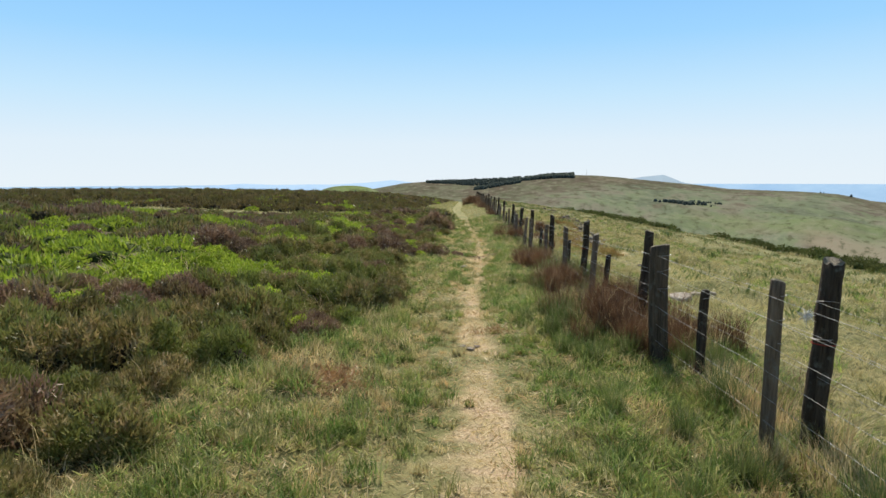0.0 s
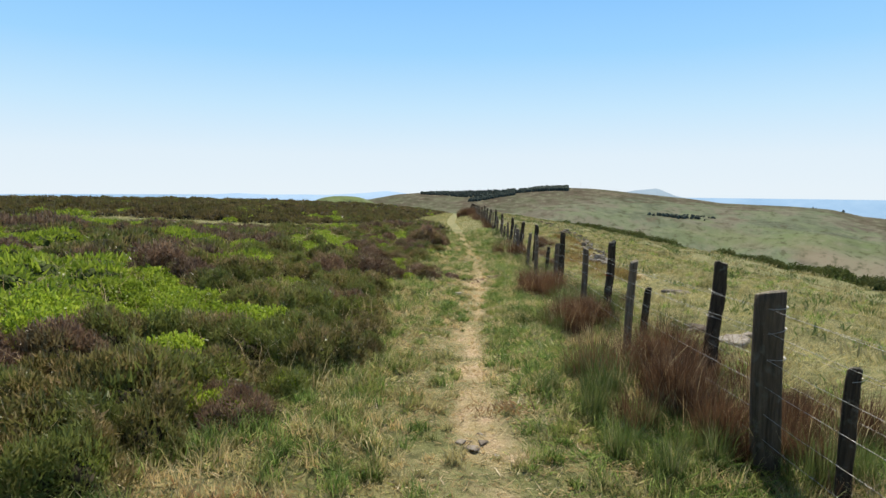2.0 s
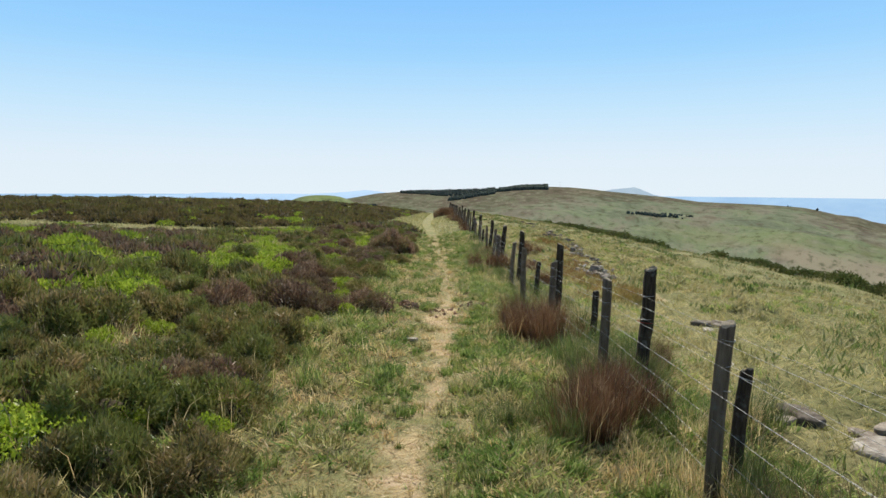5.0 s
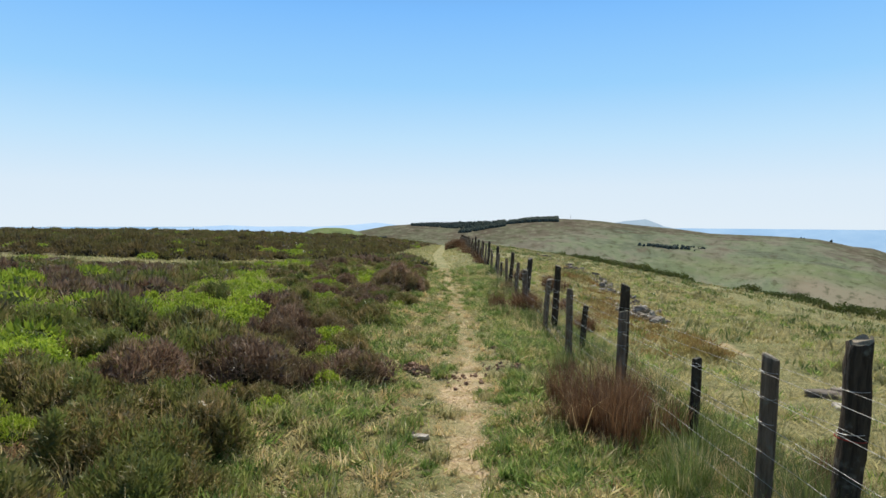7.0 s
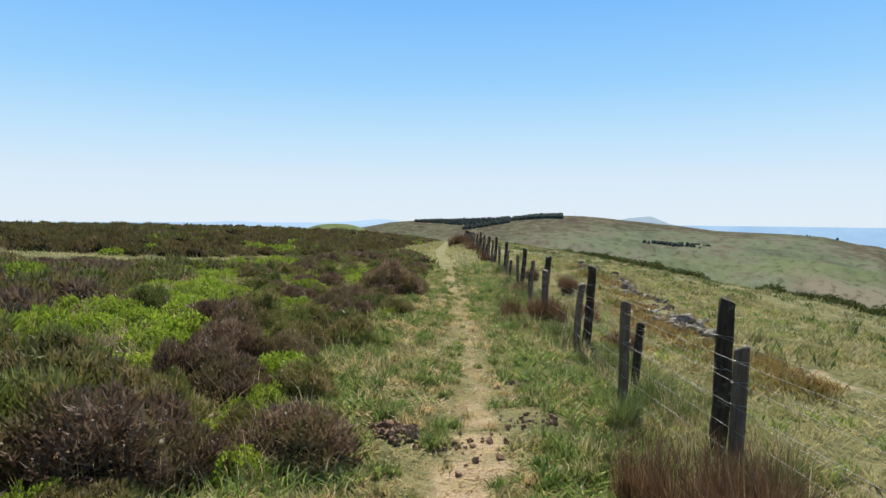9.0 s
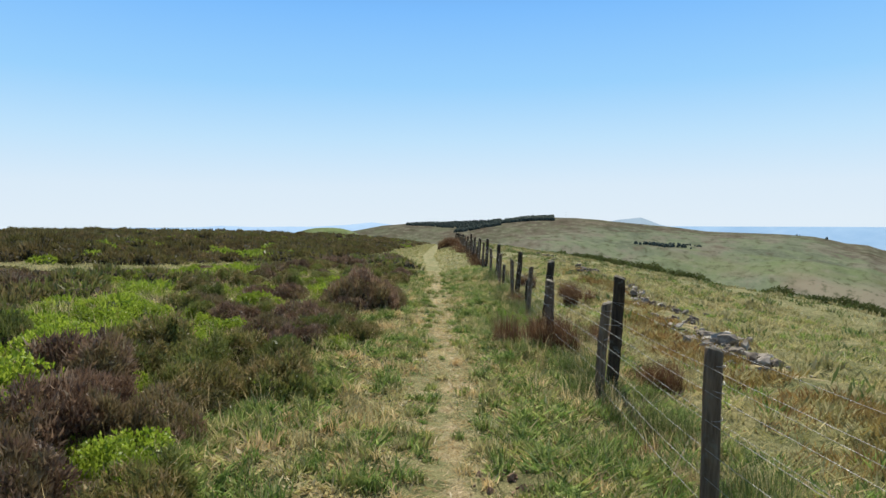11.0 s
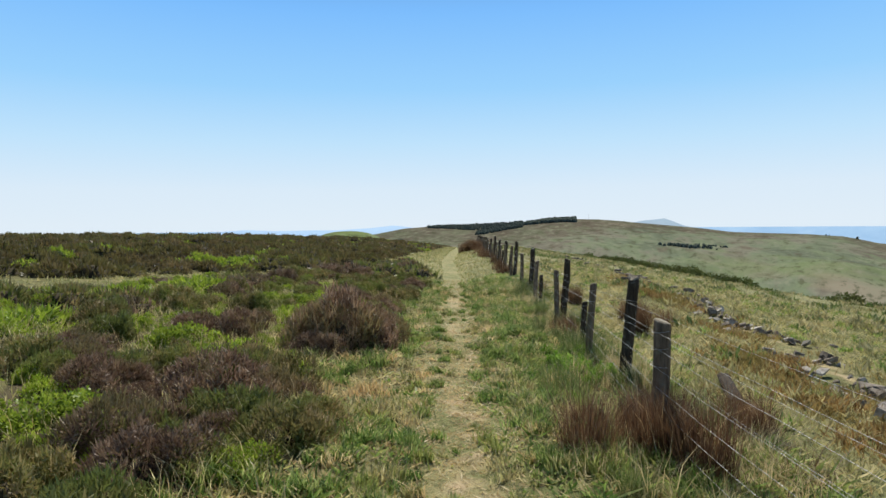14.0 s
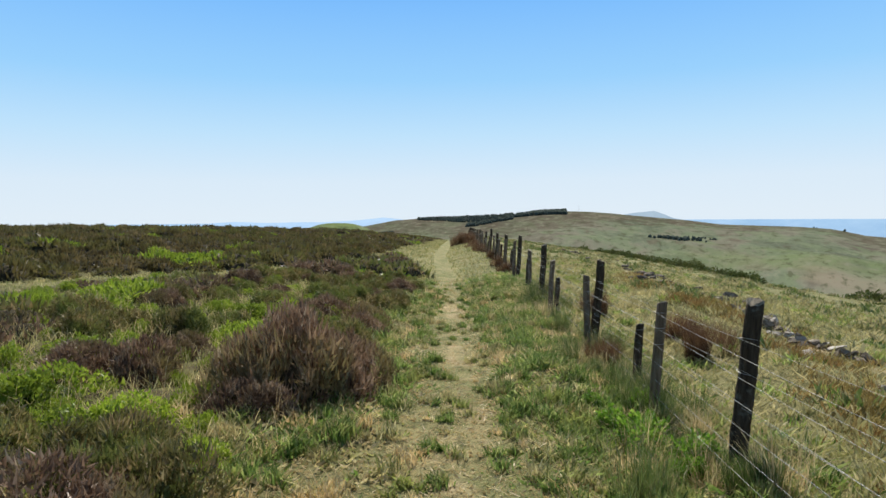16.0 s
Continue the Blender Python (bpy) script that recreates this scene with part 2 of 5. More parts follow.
M_OLDPOST = post_material("old_timber", (0.024, 0.017, 0.012), (0.095, 0.072, 0.05), (0.16, 0.16, 0.13))
M_STAKE = post_material("weathered_stake", (0.075, 0.053, 0.036), (0.27, 0.2, 0.14), (0.19, 0.19, 0.15))
M_STRAINER = post_material("straining_post_timber", (0.045, 0.034, 0.024), (0.17, 0.125, 0.085), (0.15, 0.14, 0.11))
M_POSTTOP = post_material("sawn_end_grain", (0.2, 0.17, 0.125), (0.4, 0.34, 0.25), (0.33, 0.33, 0.27))


def plain_material(name, colour, rough, metal=0.0, vary=None, scale=10.0):
    m, nt, bsdf, out = nodes_of(name)
    if vary:
        c = mixed(nt, ramp(nt, noise_at(nt, scale, 5.0, 0.65), [(0.38, (0, 0, 0)), (0.64, (1, 1, 1))]), colour, vary)
        nt.links.new(c, bsdf.inputs["Base Color"])
    else:
        bsdf.inputs["Base Color"].default_value = (*colour, 1.0)
    bsdf.inputs["Roughness"].default_value, bsdf.inputs["Metallic"].default_value = rough, metal
    bsdf.inputs["Specular IOR Level"].default_value = 0.5 if metal else 0.12
    return m, nt, bsdf


M_WIRE = plain_material("galvanised_wire", (0.46, 0.45, 0.43), 0.5, 0.8, (0.3, 0.27, 0.24), 30.0)[0]


def stone_material():
    m, nt, bsdf = plain_material("gritstone", (0.24, 0.205, 0.165), 0.9, 0.0, (0.54, 0.5, 0.43), 9.0)
    src = bsdf.inputs["Base Color"].links[0].from_socket
    info = nt.nodes.new("ShaderNodeObjectInfo")
    shade = ramp(nt, info.outputs["Random"], [(0.0, (0.3, 0.28, 0.26)), (0.5, (0.66, 0.62, 0.58)), (1.0, (1.15, 1.15, 1.15))])
    nt.links.new(mixed(nt, 1.0, src, shade, "MULTIPLY"), bsdf.inputs["Base Color"])
    fine = noise_at(nt, 60.0, 4.0, 0.7)
    bumped(nt, bsdf, fine, 0.6, 0.01)
    return m


M_TWINE = plain_material("red_twine", (0.2, 0.02, 0.015), 0.8, 0.0, (0.3, 0.06, 0.04), 60.0)[0]
M_WOOL = plain_material("sheep_wool", (0.75, 0.73, 0.68), 0.95, 0.0, (0.6, 0.57, 0.5), 60.0)[0]
M_STONE = stone_material()
M_CLOD = plain_material("dried_peat", (0.17, 0.105, 0.068), 0.95, 0.0, (0.42, 0.28, 0.185), 45.0)[0]
# Fill inside the bushes: stem colours darkened for the shade between sprigs.
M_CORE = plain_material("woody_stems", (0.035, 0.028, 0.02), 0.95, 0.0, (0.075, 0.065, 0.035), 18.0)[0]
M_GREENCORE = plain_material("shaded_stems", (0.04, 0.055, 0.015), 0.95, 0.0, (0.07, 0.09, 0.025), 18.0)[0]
M_MAST = plain_material("mast_steel", (0.3, 0.3, 0.3), 0.6, 0.5)[0]


# Far land: haze is painted as a blue base colour with a low glow.
def painted_haze_material(name, colour, vary, glow):
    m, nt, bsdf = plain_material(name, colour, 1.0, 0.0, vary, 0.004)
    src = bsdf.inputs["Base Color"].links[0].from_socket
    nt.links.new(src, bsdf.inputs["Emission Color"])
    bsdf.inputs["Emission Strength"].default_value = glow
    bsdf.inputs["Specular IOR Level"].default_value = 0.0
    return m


M_PLAIN = painted_haze_material("haze_blue_plain", (0.18, 0.28, 0.4), (0.22, 0.32, 0.43), 0.5)
M_HAZEHILL = painted_haze_material("hazy_hills", (0.24, 0.34, 0.46), (0.27, 0.37, 0.48), 0.5)
M_FARHILL = painted_haze_material("haze_grey_hills", (0.19, 0.25, 0.31), (0.22, 0.28, 0.33), 0.45)


# ---- the lie of the land ----
def table(v, pairs):
    a = np.array(pairs, float)
    return np.interp(v, a[:, 0], a[:, 1])


def smooth_noise(x, y, scale, seed=0):
    """Sum of turned sine waves, about -1 to 1."""
    r = np.random.default_rng(seed)
    total = 0.0
    for k in range(7):
        a, f, p = r.uniform(0, 6.283), r.uniform(0.6, 1.7) / scale, r.uniform(0, 6.283)
        total = total + np.sin((x * math.cos(a) + y * math.sin(a)) * 6.283 * f + p + 1.3 * np.sin((x * math.sin(a) - y * math.cos(a)) * 3.7 * f))
    return total / 3.2


def path_x(y):
    return table(y, [(-20, 0.1), (0, 0.25), (3.3, 0.32), (4.5, 0.42), (6.3, 0.42), (8, 0.43), (10, 0.54), (11.2, 0.72), (12.5, 0.8), (14.1, 0.84), (15, 0.93), (17.2, 1.02), (19.5, 1.1), (23.5, 1.06), (27, 1.15), (31.5, 1.17), (53, 0.9), (75, 1.5), (100, 2.4), (140, 3)])


def fence_x(y):
    return table(y, [(-30, 2.0), (3.8, 2.47), (7.5, 2.5), (11.2, 2.58), (19, 2.68), (23.4, 2.82), (27.8, 2.93), (38, 3.1), (55, 3.45), (80, 4.05), (105, 4.9), (150, 7)])


def heath_x(y):
    """The edge of the heather beside the path."""
    return table(y, [(-20, -1.6), (0, -1.5), (3.6, -1.6), (4.9, -1.55), (5.8, -1.25), (6.3, -0.85), (7, -0.55), (8.2, -0.45), (9.2, -0.58), (10.5, -0.5), (11.2, -0.65), (12, -0.85), (13, -0.75), (13.9, -0.25), (14.5, -0.05), (15.6, -0.25), (17, -0.42), (18.5, -0.3), (19.3, -0.28), (20.2, 0.0), (20.8, 0.22), (22, 0.1), (22.6, -0.25), (23.3, -0.35), (24.4, -0.1), (27, 0.05), (28.5, 0.02), (33.5, 0.38), (38, 0.5), (42, 0.2), (48, -0.6), (55, -1.3), (66, -1.0), (80, -0.3), (100, 0.6), (140, 1)])


def strip_y(x):
    """The grassy track that leaves the path and crosses the heather."""
    return table(x, [(-30, 21), (-14, 25), (-9, 28.2), (-7, 29.3), (-5.6, 31.8), (-4.7, 34.3), (-3.9, 36), (-3.0, 39.5), (-2.65, 45), (-1.8, 55), (-1.0, 66), (-0.3, 80)])


def strip_half(x):
    """Half the track's width, along y."""
    return table(x, [(-30, 1.6), (-9, 1.1), (-5, 1.1), (-4, 1.5), (-3, 2.8), (-2.6, 4.5), (-1.5, 8), (0, 13)])


def wall_x(y):
    """The line of the tumbled wall."""
    return table(y, [(11, 4.6), (15, 4.85), (19, 5.2), (21.5, 4.95), (23, 5.4), (25, 5.75), (26.5, 6.1), (28.5, 6.35), (30.8, 6.55), (37.6, 7.1), (44, 8.4), (60, 10), (75, 12)])


def path_z(y):
    return table(y, [(-200, 1.1), (-20, 0.6), (0, 0.27), (6, 0.2), (10, 0.09), (15, -0.08), (20, -0.2), (23, -0.3), (30, -0.48), (50, -0.9), (75, -1.45), (100, -2.1), (118, -3.0), (150, -6), (220, -14), (420, -62), (900, -150), (3500, -500)])


def path_half(y):
    return table(y, [(0, 0.25), (4, 0.25), (6.3, 0.23), (8, 0.15), (10, 0.15), (12.4, 0.12), (15, 0.19), (17, 0.12), (19.5, 0.19), (22, 0.18), (25, 0.18), (29, 0.25), (40, 0.36), (60, 0.45), (100, 0.5)])


def hill_z(x, y):
    az = np.degrees(np.arctan2(x, np.maximum(y, 1.0)))
    r = np.hypot(x, y)
    crest = 1500 * table(az, [(-40, -0.06), (-12, -0.035), (-8, -0.021), (-6.3, -0.0165), (-3.9, -0.0088), (-0.9, -0.0052), (1.1, -0.0042), (3.7, -0.0028), (6.1, -0.001), (8.6, 0.002), (10.5, 0.0032), (11.1, 0.003), (13, 0.002), (14.9, -0.0008), (15.8, -0.0028), (21, -0.0118), (23.4, -0.0174), (24.7, -0.0183), (28.7, -0.0206), (31, -0.0235), (32, -0.027), (33.2, -0.032), (34.5, -0.034), (35.4, -0.0395), (36.8, -0.044), (40, -0.06), (60, -0.08)])
    s = np.clip((r - 430) / 1070, 0, 1)
    rise = s ** 0.8 * (1.0 - 0.12 * np.sin(s * 3.14159))
    z = -70 + (crest + 70) * rise
    z = z + np.where((r > 500) & (r < 1480), 3.0 * smooth_noise(x, y, 260, 5) * np.sin(np.clip(s, 0, 1) * 3.14159), 0)
    z = np.where(r > 1500, crest - (r - 1500) * 0.16, z)
    ta, tr = radians(1) * (az + 8.7) * 800, r - 800
    knoll = -8.8 - 7.0 * (np.abs(ta) / 36) ** 2.6 - 12 * (tr / 150) ** 2
    return np.where(r > 380, np.maximum(np.maximum(z, knoll), -150), -150)


def moor_z(x, y):
    x, y = np.asarray(x, float), np.asarray(y, float)
    px = path_x(y)
    d = x - px
    z = path_z(y)
    right = table(d, [(0, 0), (0.6, -0.02), (1.7, -0.15), (4, -0.25), (5, -0.34), (8, -0.72), (13, -1.45), (20, -2.6), (23, -3.3), (30, -6), (60, -17), (120, -38), (300, -70)])
    left = table(-d, [(0, 0), (1, 0.01), (1.7, 0.03), (3, 0.12), (4.7, 0.3), (8.8, 0.5), (11.5, 0.74), (20, 0.9), (35, 1.0), (100, 0.95), (200, 0.0), (400, -20)])
    grow = table(y, [(-50, 1.0), (10, 1.0), (12, 1.1), (25, 1.1), (32, 1.3), (50, 1.4), (70, 1.6), (100, 1.5)])
    z = z + np.where(d > 0, right, left * grow)
    swell = table(y, [(27, 0), (32, 0.18), (41, 0.28), (54, 0.36), (75, 0.45), (100, 0.6), (118, 0.6), (160, 0)])
    z = z + swell * np.clip((d - 0.5) / 1.2, 0, 1) * np.clip((34 - d) / 12, 0, 1)
    near = np.clip(1.3 - np.hypot(x, y) / 160, 0, 1)
    rough = 0.025 * smooth_noise(x, y, 1.1, 1) + 0.05 * smooth_noise(x, y, 4.5, 2)
    rough = rough + np.where(d > 1.5, np.clip((d - 1.5) / 3, 0, 1) * (0.05 * smooth_noise(x, y, 2.0, 3) + 0.1 * smooth_noise(x, y, 9, 4)), 0)
    worn = np.exp(-(d / 0.35) ** 2)
    z = z + rough * near * (1 - 0.75 * worn) - 0.035 * worn * near
    return z


def land(x, y):
    return np.maximum(moor_z(x, y), hill_z(x, y))


def mesh_of(name, verts, faces, mats, smooth=False, face_mats=None):
    """A mesh from arrays: verts n x 3, faces m x 3 or m x 4."""
    me = bpy.data.meshes.new(name)
    verts, faces = np.asarray(verts, np.float32), np.asarray(faces, np.int32)
    n, k = faces.shape
    me.vertices.add(len(verts))
    me.vertices.foreach_set("co", verts.ravel())
    me.loops.add(n * k)
    me.loops.foreach_set("vertex_index", faces.ravel())
    me.polygons.add(n)
    me.polygons.foreach_set("loop_start", np.arange(0, n * k, k, dtype=np.int32))
    if smooth:
        me.polygons.foreach_set("use_smooth", np.ones(n, bool))
    for mt in mats:
        me.materials.append(mt)
    if face_mats is not None:
        me.polygons.foreach_set("material_index", np.asarray(face_mats, np.int32))
    me.update(calc_edges=True)
    me.validate()
    return me


def part(name, me, parent, label=""):
    ob = new(name, me)
    ob.parent = parent
    return tagged(ob, label) if label else ob


def graded(lo, hi, step, reach, ratio):
    """Even steps from lo to hi, then ever longer ones out to reach on both sides."""
    mid = list(np.arange(lo, hi + 1e-6, step))
    up, down, s = [], [], step
    while mid[-1] + sum(up) < reach:
        s *= ratio
        up.append(s)
    ups = list(mid[-1] + np.cumsum(up))
    s, down = step, []
    while abs(mid[0]) + sum(down) < reach:
        s *= ratio
        down.append(s)
    downs = list(mid[0] - np.cumsum(down))[::-1]
    return np.array(downs + mid + ups)


def build_ground():
    gx, gy = graded(-4.0, 7.0, 0.18, 3200, 1.06), graded(-2.0, 34.0, 0.2, 3200, 1.055)
    gy = gy[gy > -400]
    X, Y = np.meshgrid(gx, gy)
    Z = np.maximum(moor_z(X, Y), -450.0)
    nx, ny = len(gx), len(gy)
    i = (np.arange(ny - 1)[:, None] * nx + np.arange(nx - 1)[None, :]).ravel()
    faces = np.stack([i, i + 1, i + nx + 1, i + nx], 1)
    me = mesh_of("ground", np.stack([X.ravel(), Y.ravel(), Z.ravel()], 1), faces, [soil_material()], True)
    x, y = X.ravel(), Y.ravel()
    d = x - path_x(y)
    wob = 0.5 * smooth_noise(x, y, 0.7, 11) + 0.35 * smooth_noise(x, y, 2.6, 12)
    width = path_half(y)
    bare = np.clip((width * (1 + np.where(y > 19, 1.1, 0.55) * wob) - np.abs(d)) / np.where(y > 19, 0.2, 0.1) + 0.5, 0, 1) * np.clip(table(y, [(0, 0.86), (8, 0.78), (14, 0.8), (18, 0.62), (21, 0.4), (40, 0.4), (100, 0.4)]) + 0.6 * wob, 0.1, 1)
    bare = bare * np.clip((50 - y) / 20, 0, 1)
    bare = np.maximum(bare, np.where((y > 17) & (y < 60), 0.75 * np.exp(-((x - wall_x(y)) / 0.4) ** 2) * np.clip(0.6 + wob, 0, 1), 0))
    edge = heath_x(y) + 0.25 * wob
    strip = np.exp(-((y - strip_y(x)) / strip_half(x)) ** 2)
    heath = np.clip((edge - x) / 0.3, 0, 1) * (1 - 0.9 * np.clip(strip * 1.5, 0, 1))
    dry = np.exp(-(d / 0.75) ** 2) * 0.75 + 0.55 * np.clip(strip * 1.3, 0, 1) + 0.5 * np.clip((x - fence_x(y)) / 0.8, 0, 1) + 0.85 * np.clip((y - 36) / 12, 0, 1) * np.clip(1.6 - np.abs(d) / 1.6, 0, 1)
    dry = np.clip(dry + 0.25 * wob, 0, 0.95) * (1 - heath)
    for key, values in (("bare", bare), ("heath", heath), ("dry", dry)):
        a = me.attributes.new(key, "FLOAT", "POINT")
        a.data.foreach_set("value", values.astype(np.float32))
    return tagged(new("ground", me), "rolling moorland with a narrow trodden earth path", "ground", kind="structure")


build_ground()


def build_hill():
    """The long hill across the valley."""
    az, rr = np.linspace(-20, 48, 460), np.concatenate([np.linspace(385, 1500, 90), np.linspace(1510, 1900, 8)])
    A, R = np.meshgrid(az, rr)
    X, Y = R * np.sin(np.radians(A)), R * np.cos(np.radians(A))
    Z = hill_z(X, Y)
    nx, ny = len(az), len(rr)
    i = (np.arange(ny - 1)[:, None] * nx + np.arange(nx - 1)[None, :]).ravel()
    me = mesh_of("far_hill", np.stack([X.ravel(), Y.ravel(), Z.ravel()], 1), np.stack([i, i + 1, i + nx + 1, i + nx], 1), [pasture_material()], True)
    a, r, x, y = A.ravel(), R.ravel(), X.ravel(), Y.ravel()
    wob = smooth_noise(x, y, 120, 15)
    low = table(a, [(-20, 1200), (0, 1020), (5, 980), (8, 1000), (11, 1090), (14, 1220), (18, 1260), (22, 1330), (30, 1390), (33, 1250), (36, 1100), (48, 1050)])
    moor = np.clip((r - low + 55 * wob + 30 * smooth_noise(x, y, 45, 16)) / 70, 0, 1) * 0.9
    moor = np.maximum(moor, 0.8 * np.exp(-((a - 20.0 + 0.4 * wob) / 1.6) ** 2 - ((r - 1000 - 8 * (a - 20)) / 26) ** 2))
    bleached = np.clip(1.4 - np.abs(r - 640 - 30 * wob) / 110, 0, 1) * np.clip((a - 29 + wob) / 2, 0, 1) * 0.8
    bleached = np.maximum(bleached, 0.8 * np.clip(1.2 - np.abs(r - 1400 + 25 * wob) / 60, 0, 1) * np.clip(1.3 - np.abs(a - 14.5) / 2, 0, 1))
    meadow = np.clip(1.3 - np.abs(a + 8.4) / 3.2, 0, 1) * np.clip(1.5 - np.abs(r - 780) / 160, 0, 1)
    meadow = np.maximum(meadow, 0.5 * np.clip(1.2 - np.abs(r - 820 + 60 * wob) / 130, 0, 1) * np.clip((a - 17) / 5, 0, 1))
    moor = np.clip(moor, 0, 1)
    for key, values in (("moor", moor), ("bleached", bleached), ("meadow", meadow)):
        at = me.attributes.new(key, "FLOAT", "POINT")
        at.data.foreach_set("value", values.astype(np.float32))
    at = me.attributes.new("lie", "FLOAT_VECTOR", "POINT")
    at.data.foreach_set("vector", np.stack([np.radians(a) * 1000, r * 0.3, 0 * r], 1).astype(np.float32).ravel())
    tagged(new("far_hill", me), "long grassy hill across the valley with brown heather on top", "hill", kind="structure")


build_hill()


# ---- distance: plain and far hills, blue with painted haze ----
def ridge_strip(name, r, pts, base, depth, mat, label):
    """A far ridge: its crest by azimuth (degrees) and slope of sight, with a face that falls towards the viewer."""
    a = np.linspace(pts[0][0], pts[-1][0], 90)
    top = r * table(a, pts) + 1.2
    x, y = r * np.sin(np.radians(a)), r * np.cos(np.radians(a))
    k = (r - depth) / r
    low = np.full(len(a), base)
    v = np.concatenate([np.stack([x, y, top], 1), np.stack([x * k, y * k, low], 1), np.stack([x / k, y / k, low], 1)])
    n = len(a)
    i = np.arange(n - 1)
    faces = np.concatenate([np.stack([i, i + n, i + n + 1, i + 1], 1), np.stack([i, i + 1, i + 2 * n + 1, i + 2 * n], 1)])
    tagged(new(name, mesh_of(name, v, faces, [mat], True)), label, "backdrop", kind="structure")


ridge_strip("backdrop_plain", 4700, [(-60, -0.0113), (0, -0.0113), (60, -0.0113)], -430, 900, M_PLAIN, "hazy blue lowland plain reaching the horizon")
ridge_strip("backdrop_hills", 4400, [(-26, -0.018), (-24, -0.015), (-22.5, -0.0128), (-21, -0.0138), (-19.5, -0.0112), (-17.5, -0.0092), (-15, -0.0112), (-12, -0.0108), (-10, -0.0112), (-7, -0.0085), (-4.9, -0.0048), (-3.5, -0.0075), (-1, -0.015)], -160, 300, M_HAZEHILL, "hills far beyond the moor, coloured faint blue for haze")
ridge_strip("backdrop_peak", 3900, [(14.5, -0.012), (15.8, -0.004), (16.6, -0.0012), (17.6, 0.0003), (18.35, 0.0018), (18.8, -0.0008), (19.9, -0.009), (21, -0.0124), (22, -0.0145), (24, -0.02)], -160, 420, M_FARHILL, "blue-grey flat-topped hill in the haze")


# ---- plants: building blocks ----
def blades(pos, height, width, lean, turn=None, rng=RNG):
    """Bent blades of three triangles each: pos n x 3, height, width and lean n."""
    n = len(pos)
    a = rng.uniform(0, 6.283, n) if turn is None else turn
    dirn = np.stack([np.cos(a), np.sin(a), np.zeros(n)], 1)
    f = a + 1.571 + rng.normal(0, 0.7, n)
    side = np.stack([np.cos(f), np.sin(f), np.zeros(n)], 1) * (width * 0.5)[:, None]
    up = np.array([0, 0, 1.0])
    mid = pos + dirn * (lean * 0.35)[:, None] + up * (height * 0.62)[:, None]
    tip = pos + dirn * lean[:, None] + up * height[:, None]
    v = np.stack([pos - side, pos + side, mid - side * 0.75, mid + side * 0.75, tip], 1).reshape(-1, 3)
    b = np.arange(n)[:, None] * 5
    f = np.concatenate([b + [0, 1, 3], b + [0, 3, 2], b + [2, 3, 4]], 1).reshape(-1, 3)
    return v, f


def spikes(pos, tip, width, rng=RNG):
    """Narrow leaf or sprig diamonds of two triangles from pos to tip."""
    n = len(pos)
    d = tip - pos
    r = rng.normal(0, 1, (n, 3))
    side = np.cross(d, r)
    side = side / (np.linalg.norm(side, axis=1)[:, None] + 1e-9) * (width * 0.5)[:, None]
    mid = pos + d * 0.55
    v = np.stack([pos, mid - side, tip, mid + side], 1).reshape(-1, 3)
    b = np.arange(n)[:, None] * 4
    f = np.concatenate([b + [0, 1, 2], b + [0, 2, 3]], 1).reshape(-1, 3)
    return v, f


def needles(pos, tip, width, rng=RNG):
    """Sprigs of one triangle each."""
    d = tip - pos
    side = np.cross(d, rng.normal(0, 1, (len(pos), 3)))
    side = side / (np.linalg.norm(side, axis=1)[:, None] + 1e-9) * (width * 0.5)[:, None]
    v = np.stack([pos - side, pos + side, tip], 1).reshape(-1, 3)
    return v, np.arange(len(v)).reshape(-1, 3)


def joined(pieces):
    vs, fs, off = [], [], 0
    for v, f in pieces:
        vs.append(v)
        fs.append(f + off)
        off += len(v)
    return np.concatenate(vs), np.concatenate(fs)


def dome(radius, height, rings, segs, rng, lump=0.18):
    """A lumpy closed-topped mound."""
    v, f = [], []
    ph = rng.uniform(0, 6.283, 4)
    for i in range(rings):
        t = i / (rings - 0.0) * 1.5708
        for j in range(segs):
            a = j / segs * 6.283
            k = 1 + lump * (math.sin(2 * a + ph[0]) * 0.6 + math.sin(3 * a + ph[1] + 2 * t) + 0.5 * math.sin(5 * a + ph[2]) + rng.normal(0, 0.25))
            v.append((radius * k * math.cos(t) * math.cos(a), radius * k * math.cos(t) * math.sin(a), height * math.sin(t) * (1 + 0.5 * lump * math.sin(2 * a + ph[3]))))
    v.append((0, 0, height))
    for i in range(rings - 1):
        for j in range(segs):
            a, b = i * segs + j, i * segs + (j + 1) % segs
            f += [(a, b, b + segs), (a, b + segs, a + segs)]
    top = len(v) - 1
    f += [((rings - 1) * segs + j, (rings - 1) * segs + (j + 1) % segs, top) for j in range(segs)]
    return np.array(v), np.array(f)


def on_dome(v, f, n, rng):
    """n random places on a mound, with the way outwards."""
    a, b, c = v[f[:, 0]], v[f[:, 1]], v[f[:, 2]]
    nr = np.cross(b - a, c - a)
    area = np.linalg.norm(nr, axis=1)
    pick = rng.choice(len(f), n, p=area / area.sum())
    u, w = rng.random(n), rng.random(n)
    flip = u + w > 1
    u, w = np.where(flip, 1 - u, u), np.where(flip, 1 - w, w)
    p = a[pick] + (b - a)[pick] * u[:, None] + (c - a)[pick] * w[:, None]
    o = nr[pick] / (area[pick][:, None] + 1e-9)
    return p, o


